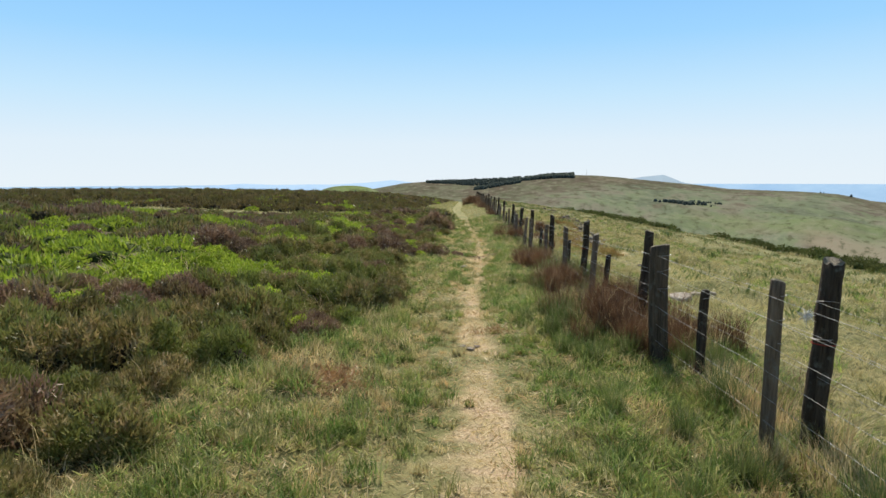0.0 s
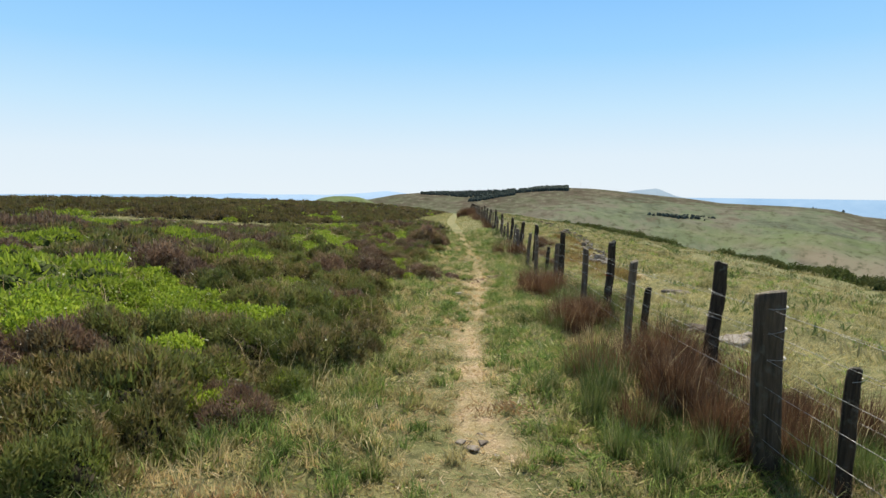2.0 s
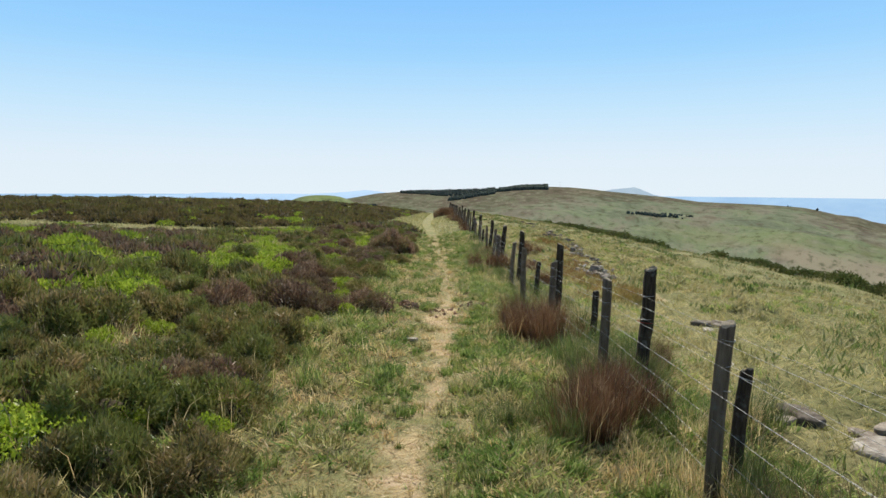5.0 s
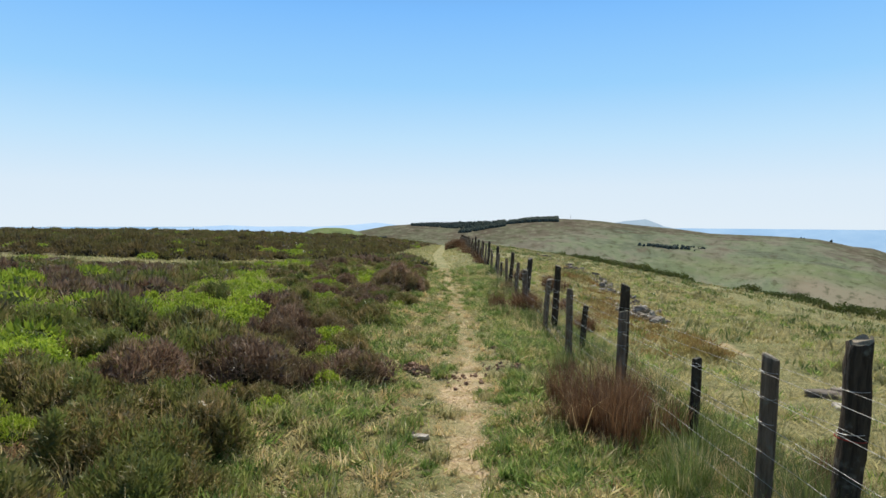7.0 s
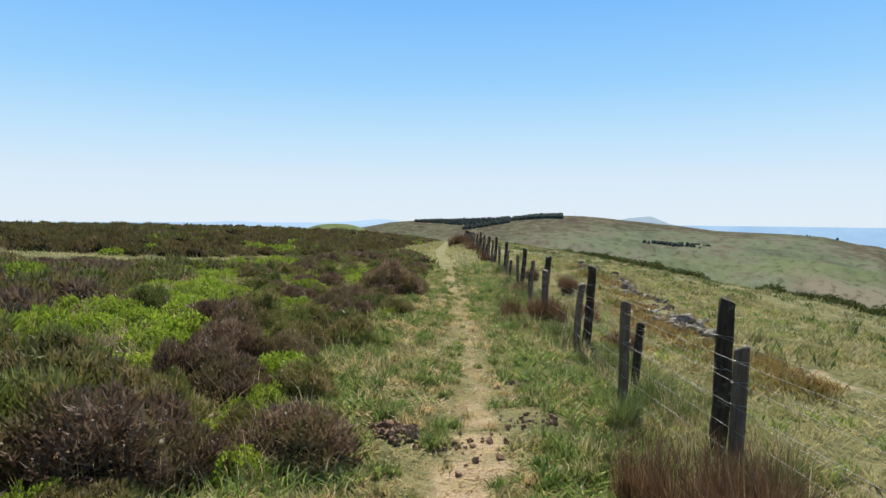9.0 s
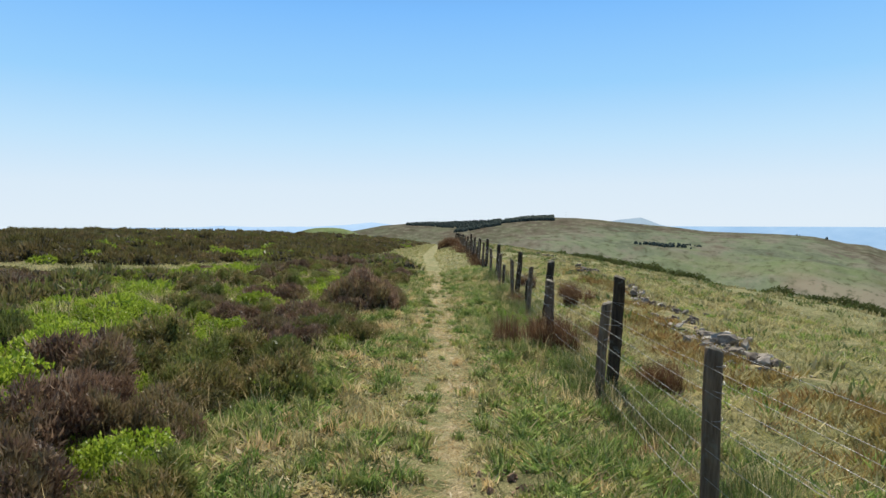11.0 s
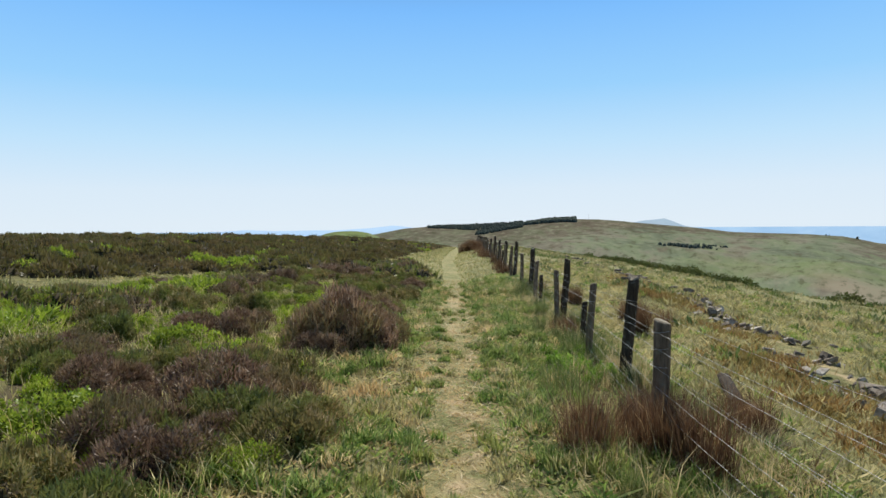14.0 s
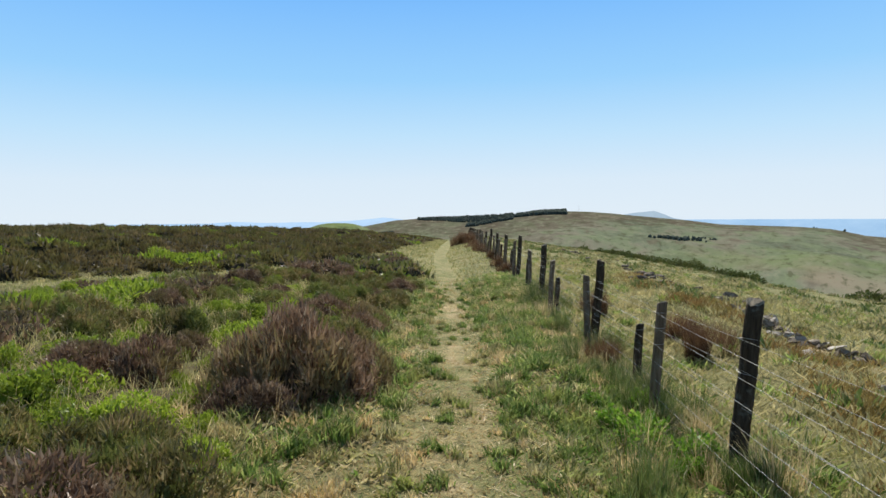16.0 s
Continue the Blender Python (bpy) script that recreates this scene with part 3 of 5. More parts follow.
def bush_meshes(name, count, radius, height, sprigs, length, width, mat, core_mat, spread=0.45, seed=0, leafy=False):
    """Pairs of meshes (inner dome in a shade-dark colour, sprigs) for low shrubs."""
    made = []
    for k in range(count):
        rng = np.random.default_rng(seed + k)
        v, f = dome(radius * 0.8, height, 5, 10, rng, 0.25)
        bits = [(v, f)]
        for b in range(3):
            w, g = dome(radius * rng.uniform(0.35, 0.6), height * rng.uniform(0.55, 1.15), 4, 8, rng, 0.25)
            t = rng.uniform(0, 6.283)
            bits.append((w + [radius * 0.6 * math.cos(t), radius * 0.6 * math.sin(t), 0], g))
        v, f = joined(bits)
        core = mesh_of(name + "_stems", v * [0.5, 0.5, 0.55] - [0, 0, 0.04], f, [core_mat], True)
        p, o = on_dome(v, f, sprigs, rng)
        p = p - o * (rng.random(sprigs) ** 1.5 * 0.09)[:, None]
        d = o * 0.7 + np.array([0, 0, 0.65]) + rng.normal(0, spread, (sprigs, 3))
        d = d / np.linalg.norm(d, axis=1)[:, None] * (length * rng.uniform(0.5, 1.35, sprigs))[:, None]
        sv, sf = (spikes if leafy else needles)(p, p + d, width * rng.uniform(0.6, 1.4, sprigs), rng)
        if leafy:
            sv, sf = joined([(sv, sf), spikes(p, p + d * 0.4 + rng.normal(0, length * 0.5, (sprigs, 3)), width * rng.uniform(0.8, 1.5, sprigs), rng)])
        made.append((core, mesh_of(name, sv, sf, [mat])))
    return made


def low_lump(rng, radius, height, n, length, width):
    """A distant shrub of a few dozen triangles."""
    v, f = dome(radius, height, 3, 7, rng, 0.25)
    p, o = on_dome(v, f, n, rng)
    d = o * 0.6 + np.array([0, 0, 0.7]) + rng.normal(0, 0.4, (n, 3))
    s = needles(p - o * 0.04, p + d * (length * rng.uniform(0.6, 1.3, n))[:, None], width * rng.uniform(0.7, 1.4, n), rng)
    return v, f, s


# where the bilberry grows bright: centre and half-widths
BILBERRY = [(-4.2, 10.01, 1.4, 1.0), (-2.4, 8.7, 0.8, 0.7), (-6.2, 11.63, 1.5, 0.7), (-2.8, 18.2, 0.9, 0.8), (-2.9, 9.41, 0.7, 0.9), (-2.5, 13.74, 0.5, 0.4),
            (-2.5, 16.21, 0.7, 0.9), (-3.1, 20.97, 0.8, 0.7), (-2.1, 20.54, 0.6, 0.6), (-1.9, 27.52, 0.5, 0.5), (-2.3, 24.38, 0.6, 0.5), (-1.0, 23.43, 0.3, 0.3), (-6.2, 36.55, 1.0, 0.8), (-9.0, 15.9, 1.6, 0.8), (-4.6, 23.85, 0.9, 0.6), (-11.0, 22.26, 1.5, 0.8), (-1.6, 23.6, 0.5, 0.4), (-2.6, 25.8, 0.6, 0.5), (-1.3, 26.6, 0.45, 0.35), (-3.2, 27.8, 0.7, 0.5), (-1.9, 28.8, 0.5, 0.4), (-4.5, 12.84, 0.8, 0.5), (-4.4, 17.6, 1.0, 0.7), (-3.6, 16.6, 0.7, 0.5), (-3.4, 14.2, 0.7, 0.5), (-2.35, 17.1, 0.8, 0.7), (-2.3, 18.7, 0.5, 0.4), (-3.3, 20.0, 0.7, 0.6), (-3.4, 22.4, 0.7, 0.5), (-2.7, 23.0, 0.4, 0.35), (-5.2, 9.2, 1.2, 0.8), (-7.5, 13.2, 1.2, 0.6), (-2.6, 8.2, 0.8, 0.6), (-3.4, 8.5, 0.9, 0.6), (-2.1, 8.9, 0.4, 0.4), (-2.25, 7.6, 0.3, 0.45), (-0.95, 21.5, 0.25, 0.22), (-1.2, 23.4, 0.35, 0.3), (-1.45, 22.5, 0.3, 0.3), (-1.7, 16.7, 0.35, 0.35), (-6.9, 38.6, 1.0, 0.8)]


def bilberry_at(x, y):
    best = np.zeros(np.shape(x))
    for cx, cy, rx, ry in BILBERRY:
        best = np.maximum(best, 1 - np.sqrt(((x - cx) / rx) ** 2 + ((y - cy) / ry) ** 2) / 1.5)
    return best


def in_strip(x, y):
    return np.abs(y - strip_y(x)) < strip_half(x)


def in_clearing(x, y):
    """Grassy gaps in the heather near the path."""
    return (np.hypot((x + 2.15) / 0.75, (y - 11.5) / 0.7) < 1) | (np.hypot((x + 1.3) / 0.35, (y - 21.5) / 0.45) < 1)


def spaced(n_try, xr, yr, gap, keep, rng, limit):
    """Places at least gap apart where keep(x, y) holds."""
    got = []
    grid = {}
    for _ in range(n_try):
        x, y = rng.uniform(*xr), rng.uniform(*yr)
        if not keep(x, y):
            continue
        k = (int(x // gap), int(y // gap))
        if any((x - a) ** 2 + (y - b) ** 2 < gap * gap for i in (-1, 0, 1) for j in (-1, 0, 1) for a, b in grid.get((k[0] + i, k[1] + j), ())):
            continue
        grid.setdefault(k, []).append((x, y))
        got.append((x, y))
        if len(got) >= limit:
            break
    return got


def place_bush(name, pair, x, y, size, flat, turn, label, category, group):
    ob = new(name, pair[0])
    ob.location, ob.scale, ob.rotation_euler = (x, y, float(land(x, y))), (size, size, size * flat), (0, 0, turn)
    tagged(ob, label, category, group)
    part("foliage", pair[1], ob)
    return ob


# ---- heather and bilberry beside the path ----
def build_heath():
    rng = np.random.default_rng(21)
    olive = bush_meshes("heather", 5, 0.42, 0.3, 5600, 0.05, 0.0135, M_HEATHER, M_CORE, seed=100)
    brown = bush_meshes("heather", 3, 0.42, 0.32, 5600, 0.05, 0.0135, M_BROWN, M_CORE, seed=200)
    olive_thin = bush_meshes("heather", 4, 0.42, 0.3, 4400, 0.055, 0.0165, M_HEATHER, M_CORE, seed=120)
    brown_thin = bush_meshes("heather", 3, 0.42, 0.32, 4400, 0.055, 0.0165, M_BROWN, M_CORE, seed=220)
    leafy = bush_meshes("bilberry", 3, 0.4, 0.2, 1500, 0.034, 0.018, M_BILBERRY, M_GREENCORE, 0.6, 300, True)
    near = spaced(9000, (-4.6, 0.7), (-2.5, 36), 0.5, lambda x, y: x < heath_x(y) - 0.22 + 0.22 * smooth_noise(x, y, 1.1, 9) and not in_strip(x, y) and abs(x - heath_x(y)) < 3.6 and math.hypot(x + 0.3, y - 24.7) > 0.8 and not in_clearing(x, y) and (smooth_noise(x, y, 1.9, 19) > table(y, [(0, -0.7), (10, -0.7), (17, -0.45), (19, -0.15), (21, -0.02), (22.5, 0.25), (34, 0.25)]) or (-1.4 < x < 0.3 and 27.2 < y < 35)), rng, 470)
    for x, y in near:
        b = bilberry_at(x, y) + 0.3 * smooth_noise(x, y, 0.8, 31) - 0.1
        turn, edge = rng.uniform(0, 6.28), np.clip((heath_x(y) - x) / 1.0, 0.5, 1) * np.clip((strip_y(x) - strip_half(x) - y) / 4.0, 0.35, 1) * np.clip(1.25 - y / 60, 0.75, 1) * (0.7 if y > 22 and x < -1.2 else 1.0) * (0.8 if b > -0.05 else 1.0) * (0.55 if 6.2 < y < 7.9 and x < -1.5 else 1.0)
        if b > (0.12 if y < 14 else 0.2) and (y > 7.1 or x < -3.2):
            place_bush("bilberry_bush", leafy[rng.integers(3)], x, y, rng.uniform(0.85, 1.2), rng.uniform(0.85, 1.25), turn, "low bilberry shrub with bright yellow-green leaves among heather", "shrub", "bilberry on the moor")
        elif smooth_noise(x, y, 3.4, 8) + 0.7 * smooth_noise(x, y, 0.9, 18) > 0.5:
            place_bush("heather_bush", (brown if x > heath_x(y) - 1.5 else brown_thin)[rng.integers(3)], x, y, rng.uniform(0.85, 1.4) * (0.55 + 0.45 * edge), rng.uniform(0.85, 1.25), turn, "brown wiry heather shrub on peaty ground", "shrub", "heather beside the path")
        else:
            place_bush("heather_bush", (olive if x > heath_x(y) - 1.5 else olive_thin)[rng.integers(4)], x, y, rng.uniform(0.85, 1.4) * (0.55 + 0.45 * edge), rng.uniform(0.85, 1.25), turn, "dark olive heather shrub with grey-brown sprigs", "shrub", "heather beside the path")
    for x, y, s, f in ((-0.35, 24.7, 1.5, 1.55), (-0.75, 25.2, 1.2, 1.3), (0.0, 25.1, 1.1, 1.4), (-0.6, 24.2, 0.9, 1.0)):
        place_bush("heather_bush", brown[0], x, y, s, f, x * 9, "large dark reddish-brown heather shrub beside the path", "shrub", "heather beside the path")
    for x, y, s, f in ((-1.9, 22.0, 0.95, 1.0), (-1.45, 21.75, 0.7, 0.8), (-2.3, 22.5, 1.0, 1.0), (-2.7, 23.1, 1.0, 0.9), (-1.75, 22.6, 0.7, 0.8)):
        place_bush("heather_bush", brown[1], x, y, s, f, x * 7, "dark brown heather shrub with grey dead sprigs", "shrub", "heather beside the path")
    for x, y, s, f in ((-0.1, 20.75, 0.85, 0.95), (-0.5, 21.1, 0.95, 1.0), (0.05, 21.25, 0.75, 0.9), (-0.85, 20.6, 0.9, 0.9), (-0.4, 20.4, 0.75, 0.8)):
        place_bush("heather_bush", olive[int(y * 10) % 5], x, y, s, f, x * 8, "grey-olive heather shrub at the edge of the grass", "shrub", "heather beside the path")
    # small bilberry sprays that come up through the heather
    r4 = np.random.default_rng(26)
    for x, y in spaced(4000, (-5.5, 0.2), (4.5, 33), 0.42, lambda x, y: x < heath_x(y) - 0.15 and not in_strip(x, y) and -0.9 < bilberry_at(x, y) + 0.25 * smooth_noise(x, y, 0.9, 37) < 0.2 and smooth_noise(x, y, 0.8, 36) > 0.0, r4, 300):
        place_bush("bilberry_bush", leafy[r4.integers(3)], x, y, r4.uniform(0.3, 0.62), r4.uniform(1.1, 1.8), r4.uniform(0, 6.28), "small yellow-green bilberry spray coming up through heather", "shrub", "bilberry on the moor")
    # further off: many low shrubs in one piece
    lumps = {k: [low_lump(np.random.default_rng(500 + 10 * k + i), 0.45, 0.3, 300, 0.06, 0.042) for i in range(5)] for k in (0, 1, 2, 3)}
    thin_lumps = {k: [low_lump(np.random.default_rng(560 + 10 * k + i), 0.45, 0.3, 150, 0.06, 0.062) for i in range(5)] for k in (0, 1, 2, 3)}
    pieces = {0: [], 1: [], 2: [], 3: []}
    cores, green_cores = [], []
    far = []
    for x0, x1, y0, y1, gap, lim in ((-26, -2.0, 2, 60, 0.62, 1700), (-45, 0, 36, 75, 1.0, 901), (-85, 3, 60, 135, 1.7, 1300), (-30, -2.0, -8, 40, 0.95, 900)):
        far += [(x, y, gap) for x, y in spaced(14000, (x0, x1), (y0, y1), gap, lambda x, y: x < heath_x(y) - 0.2 and not in_strip(x, y) and (abs(x) < 0.8 * (y + 3) + 3) == (lim != 900 or y0 > 0) and (y > 36 or abs(x - heath_x(y)) > 3.5), rng, lim)]
    for x, y, gap in far:
        b = bilberry_at(x, y) + 0.1 * smooth_noise(x, y, 1.5, 31) + (0.3 if smooth_noise(x, y, 5, 33) > 0.75 else 0)
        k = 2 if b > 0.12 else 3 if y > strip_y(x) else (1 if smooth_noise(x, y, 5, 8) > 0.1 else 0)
        v, f, s = (lumps if gap < 0.9 else thin_lumps)[k][rng.integers(5)]
        a, sc = rng.uniform(0, 6.28), rng.uniform(0.8, 1.3) * (gap / 0.62) ** 0.6
        c, sn = math.cos(a) * sc, math.sin(a) * sc
        rise = min(sc, 1.25) * (0.75 if k == 2 else rng.uniform(0.7, 1.2)) * (float(np.clip((strip_y(x) - strip_half(x) - y) / 4.0, 0.35, 1)) if y < strip_y(x) else rng.uniform(0.7, 1.2))
        m = np.array([[c, sn, 0], [-sn, c, 0], [0, 0, rise]])
        at = np.array([x, y, float(land(x, y)) - 0.04])
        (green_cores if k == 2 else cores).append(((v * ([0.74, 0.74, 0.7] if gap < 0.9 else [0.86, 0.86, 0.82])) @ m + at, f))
        pieces[k].append((s[0] @ m + at, s[1]))
    for k, mat, nm, lb in ((0, M_HEATHER, "heather_moor", "expanse of dark olive-brown heather across the moor"), (1, M_BROWN, "brown_heather", "brown dead-looking heather spread over the moor"), (2, M_BILBERRY, "bilberry_patches", "bright green bilberry patches among the heather"), (3, M_SHADEHEATHER, "old_heather", "dark heather beyond the grassy side track, shade in its colour")):
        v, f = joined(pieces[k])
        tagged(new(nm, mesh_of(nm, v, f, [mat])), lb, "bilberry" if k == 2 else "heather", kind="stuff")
    # inner domes of the further shrubs, in the same shade-dark colours
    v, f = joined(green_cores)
    tagged(new("bilberry_stems", mesh_of("bilberry_stems", v, f, [M_GREENCORE], True)), "green inner domes beneath the bilberry leaves, darkened for shade", "undergrowth", kind="stuff")
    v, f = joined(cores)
    tagged(new("heather_cores", mesh_of("heather_cores", v, f, [M_CORE], True)), "brown inner domes beneath the moor shrubs, darkened for shade", "undergrowth", kind="stuff")


build_heath()


# ---- grass ----
# dried clods: centre, spread and number
HEAPS = [(0.36, 14.9, 0.13, 150), (0.75, 14.85, 0.1, 26), (1.35, 15.37, 0.16, 44), (1.4, 16.53, 0.14, 30), (1.0, 14.95, 0.14, 16), (0.8, 14.55, 0.1, 14)]


def off_heaps(x, y):
    ok = np.ones(np.shape(x), bool)
    for hx, hy, spread, n in HEAPS:
        ok &= np.hypot(x - hx, y - hy) > spread * (2.0 if n > 40 else 1.2)
    return ok


def scatter(n, x0, x1, y0, y1, rng):
    return rng.uniform(0, 1, n) * (x1 - x0) + x0, rng.uniform(y0, y1, n)


def turf(name, x, y, h, w, lean, mat, label, rng, flat=False):
    p = np.stack([x, y, land(x, y) - 0.01], 1)
    if flat:
        a = rng.uniform(0, 6.283, len(x))
        v, f = spikes(p, p + np.stack([lean * np.cos(a), lean * np.sin(a), h], 1), w * 1.3, rng)
    else:
        v, f = blades(p, h, w, lean, None, rng)
    return tagged(new(name, mesh_of(name, v, f, [mat])), label, "grass", kind="stuff")


def build_grass():
    rng = np.random.default_rng(5)
    # short turf in the strip between heather and fence
    x, y = scatter(640000, -2.6, 3.6, -4.0, 38, rng)
    keep = (x > heath_x(y) - 0.5) & (x < fence_x(y) + 0.6)
    d = np.abs(x - path_x(y)) / path_half(y)
    keep &= rng.random(len(x)) < np.clip((d - 0.4) * 1.1, np.where(y > 19, 0.75, 0.35) * (0.5 + 0.9 * (smooth_noise(x, y, 0.3, 48) > 0.35)), 1) * np.clip(0.85 + 0.4 * smooth_noise(x, y, 0.9, 41), 0.6, 1)
    keep &= (rng.random(len(x)) < np.clip(1.25 - y / 30, 0.3, 1) * np.clip((y + 4.2) / 3, 0, 1)) & off_heaps(x, y)
    x, y = x[keep], y[keep]
    d = (x - path_x(y)) / path_half(y)
    rank = 0.7 * smooth_noise(x, y, 0.36, 43) + 0.55 * smooth_noise(x, y, 1.7, 44) + np.where(d > 0, 0.5, np.where(y < 12, -0.3, -0.1)) + 0.5 * np.clip((heath_x(y) + 0.55 - x) / 0.4, 0, 1)
    tall = np.clip(np.abs(d) / 4, 0.35, 1) * np.clip(0.8 + 0.6 * rank, 0.4, 1.6)
    h = 0.06 * tall * rng.uniform(0.5, 1.3, len(x))
    w = (0.004 + 0.0004 * y) * rng.uniform(0.7, 1.3, len(x))
    lush = (rank > 0.4) & (rng.random(len(x)) < np.clip((np.abs(d) - 0.6) / 1.2, 0.1, 0.92))
    straw = ~lush & (rng.random(len(x)) < np.where(np.abs(d) < 2.2, 0.85, np.where(rank < -0.1, 0.7, 0.35)))
    green = ~lush & ~straw
    for m, mat, nm, lb in ((lush, M_LUSH, "lush_grass", "lush green grass beside the path"), (green, M_GRASS, "grass", "short green and bleached moor grass"), (straw, M_STRAW, "dry_grass", "pale dry grass along the trodden path")):
        turf(nm, x[m], y[m], h[m], w[m], h[m] * rng.uniform(0.5, 2.2, m.sum()), mat, lb, rng, True)
    # tussocks
    for nm, mat, cnt, xr, per, hh, lb, seed in (("grass_tussocks", M_GRASS, 2100, (-2.6, 3.4), 50, 0.125, "rough grass tussocks with bleached blades", 61), ("green_tussocks", M_LUSH, 2700, (-1.8, 3.2), 58, 0.13, "dark green grass tussocks beside the path", 62), ("straw_tussocks", M_STRAW, 900, (-3.4, 3.6), 36, 0.12, "tussocks of dead straw-coloured grass", 63)):
        r2 = np.random.default_rng(seed)
        cx, cy = scatter(cnt * 4, xr[0], xr[1], -3.0, 36, r2)
        cy = -3.0 + 39 * ((cy + 3) / 39) ** 1.3
        ok = (np.abs(cx - path_x(cy)) > path_half(cy) * r2.uniform(0.05, 1.5, len(cx))) & (cx > heath_x(cy) - (1.3 if mat is M_STRAW else 0.4)) & (cx < fence_x(cy) + 0.5) & off_heaps(cx, cy)
        if mat is M_LUSH:
            ok &= smooth_noise(cx, cy, 0.55, 64) + 0.5 * smooth_noise(cx, cy, 1.7, 44) + np.where(cx > path_x(cy), 0.4, 0.0) + 0.4 * np.clip((heath_x(cy) + 0.55 - cx) / 0.4, 0, 1) > 0.05
        cx, cy = cx[ok][:cnt], cy[ok][:cnt]
        s = np.repeat(r2.uniform(0.55, 1.45, len(cx)) * np.clip(0.55 + 0.5 * np.abs(cx - path_x(cy)), 0.6, 1.0), per)
        x = np.repeat(cx, per) + r2.normal(0, 0.044, len(cx) * per) * s
        y = np.repeat(cy, per) + r2.normal(0, 0.044, len(cx) * per) * s
        h = hh * s * r2.uniform(0.45, 1.1, len(x))
        turf(nm, x, y, h, (0.0042 + 0.00026 * y) * r2.uniform(0.7, 1.3, len(x)), h * r2.uniform(0.15, 1.2, len(x)), mat, lb, r2)
    # trodden straw lying flat on the path
    r2 = np.random.default_rng(66)
    y = r2.uniform(0.0, 34, 60000)
    x = path_x(y) + r2.normal(0, 1, len(y)) * path_half(y) * 1.5
    h = r2.uniform(0.003, 0.02, len(x))
    turf("path_litter", x, y, h, 0.0055 * r2.uniform(0.6, 1.5, len(x)), r2.uniform(0.02, 0.09, len(x)), M_STRAW, "trodden straw and dead grass lying on the path", r2, True)
    # dead blades fallen among the turf
    y = 0.3 + 25 * r2.random(52000) ** 1.1
    x = heath_x(y) - 0.4 + (fence_x(y) + 0.6 - heath_x(y)) * r2.random(len(y))
    ok = off_heaps(x, y) & (smooth_noise(x, y, 0.6, 68) > -0.3)
    x, y = x[ok], y[ok]
    turf("fallen_blades", x, y, r2.uniform(0.01, 0.05, len(x)), 0.0048 * r2.uniform(0.6, 1.6, len(x)), r2.uniform(0.03, 0.13, len(x)), M_STRAW, "bleached dead blades lying among the turf", r2, True)
    # rust-coloured litter of dead fern in bare spots
    spots = [(-0.86, 4.85, 0.2, 620), (-0.72, 4.55, 0.15, 350), (-1.55, 14.3, 0.24, 420), (-1.95, 14.7, 0.22, 320), (-2.1, 12.0, 0.3, 560), (0.62, 6.55, 0.12, 160)]
    x = np.concatenate([r2.normal(cx, sp, n) for cx, cy, sp, n in spots])
    y = np.concatenate([r2.normal(cy, sp * 0.7, n) for cx, cy, sp, n in spots])
    turf("fern_litter", x, y, r2.uniform(0.02, 0.08, len(x)), 0.007 * r2.uniform(0.6, 1.5, len(x)), r2.uniform(0.03, 0.12, len(x)), M_LITTER, "rust-coloured litter of dead fern on bare ground", r2, True)
    # pale dead stalks standing among the heather
    y = 2.5 + 30 * r2.random(15000)
    x = heath_x(y) - 0.1 - 4.2 * r2.random(len(y)) ** 1.3
    ok = (smooth_noise(x, y, 0.5, 69) > 0.25) & ~in_strip(x, y)
    x, y = x[ok], y[ok]
    h = r2.uniform(0.1, 0.38, len(x)) * np.clip((strip_y(x) - y) / 6.0, 0.4, 1)
    turf("heath_stalks", x, y, h, 0.0045 * r2.uniform(0.6, 1.4, len(x)), h * r2.uniform(0.1, 0.9, len(x)), M_STRAW, "pale dead grass stalks standing among the heather", r2)
    # grass beyond the fence
    r2 = np.random.default_rng(71)
    x, y = scatter(160000, 2.2, 12, -3.0, 48, r2)
    ok = (np.abs(x - wall_x(y)) > (0.25 + 0.3 * r2.random(len(x))) * (y > 17)) & (x > fence_x(y)) & (r2.random(len(x)) < np.clip(1.15 - (x - 2.5) / 11, 0.15, 1)) & (x < 0.85 * (y + 2) + 2 + 3 * r2.random(len(x)))
    x, y = x[ok], y[ok]
    tall = np.clip(0.9 + 0.75 * smooth_noise(x, y, 0.7, 72) + 0.4 * smooth_noise(x, y, 2.1, 73), 0.3, 1.8)
    h = 0.075 * tall * r2.uniform(0.5, 1.3, len(x))
    turf("field_grass", x, y, h, (0.0036 + 0.00026 * y) * r2.uniform(0.7, 1.3, len(x)), h * r2.uniform(0.6, 2.0, len(x)), M_FIELD, "rough sheep-grazed hill grass beyond the fence", r2, True)
    cx, cy = scatter(4200, 2.6, 12, 1, 46, r2)
    ok = (cx > fence_x(cy) + 0.3) & (np.abs(cx - wall_x(cy)) > 0.4) & (cx < 0.85 * (cy + 2) + 2)
    cx, cy = cx[ok], cy[ok]
    x = np.repeat(cx, 24) + r2.normal(0, 0.055, len(cx) * 24)
    y = np.repeat(cy, 24) + r2.normal(0, 0.055, len(cx) * 24)
    h = 0.11 * np.repeat(r2.uniform(0.5, 1.5, len(cx)), 24) * r2.uniform(0.5, 1.1, len(x))
    kinds = np.repeat(smooth_noise(cx, cy, 1.4, 78) + r2.normal(0, 0.3, len(cx)), 24)
    for m, mat, nm, lb in ((kinds > 0.3, M_LUSH, "green_field_tufts", "green tufts in the rough pasture"), (kinds <= 0.3, M_FIELD, "field_tufts", "bleached tufts in the rough pasture")):
        n = m.sum()
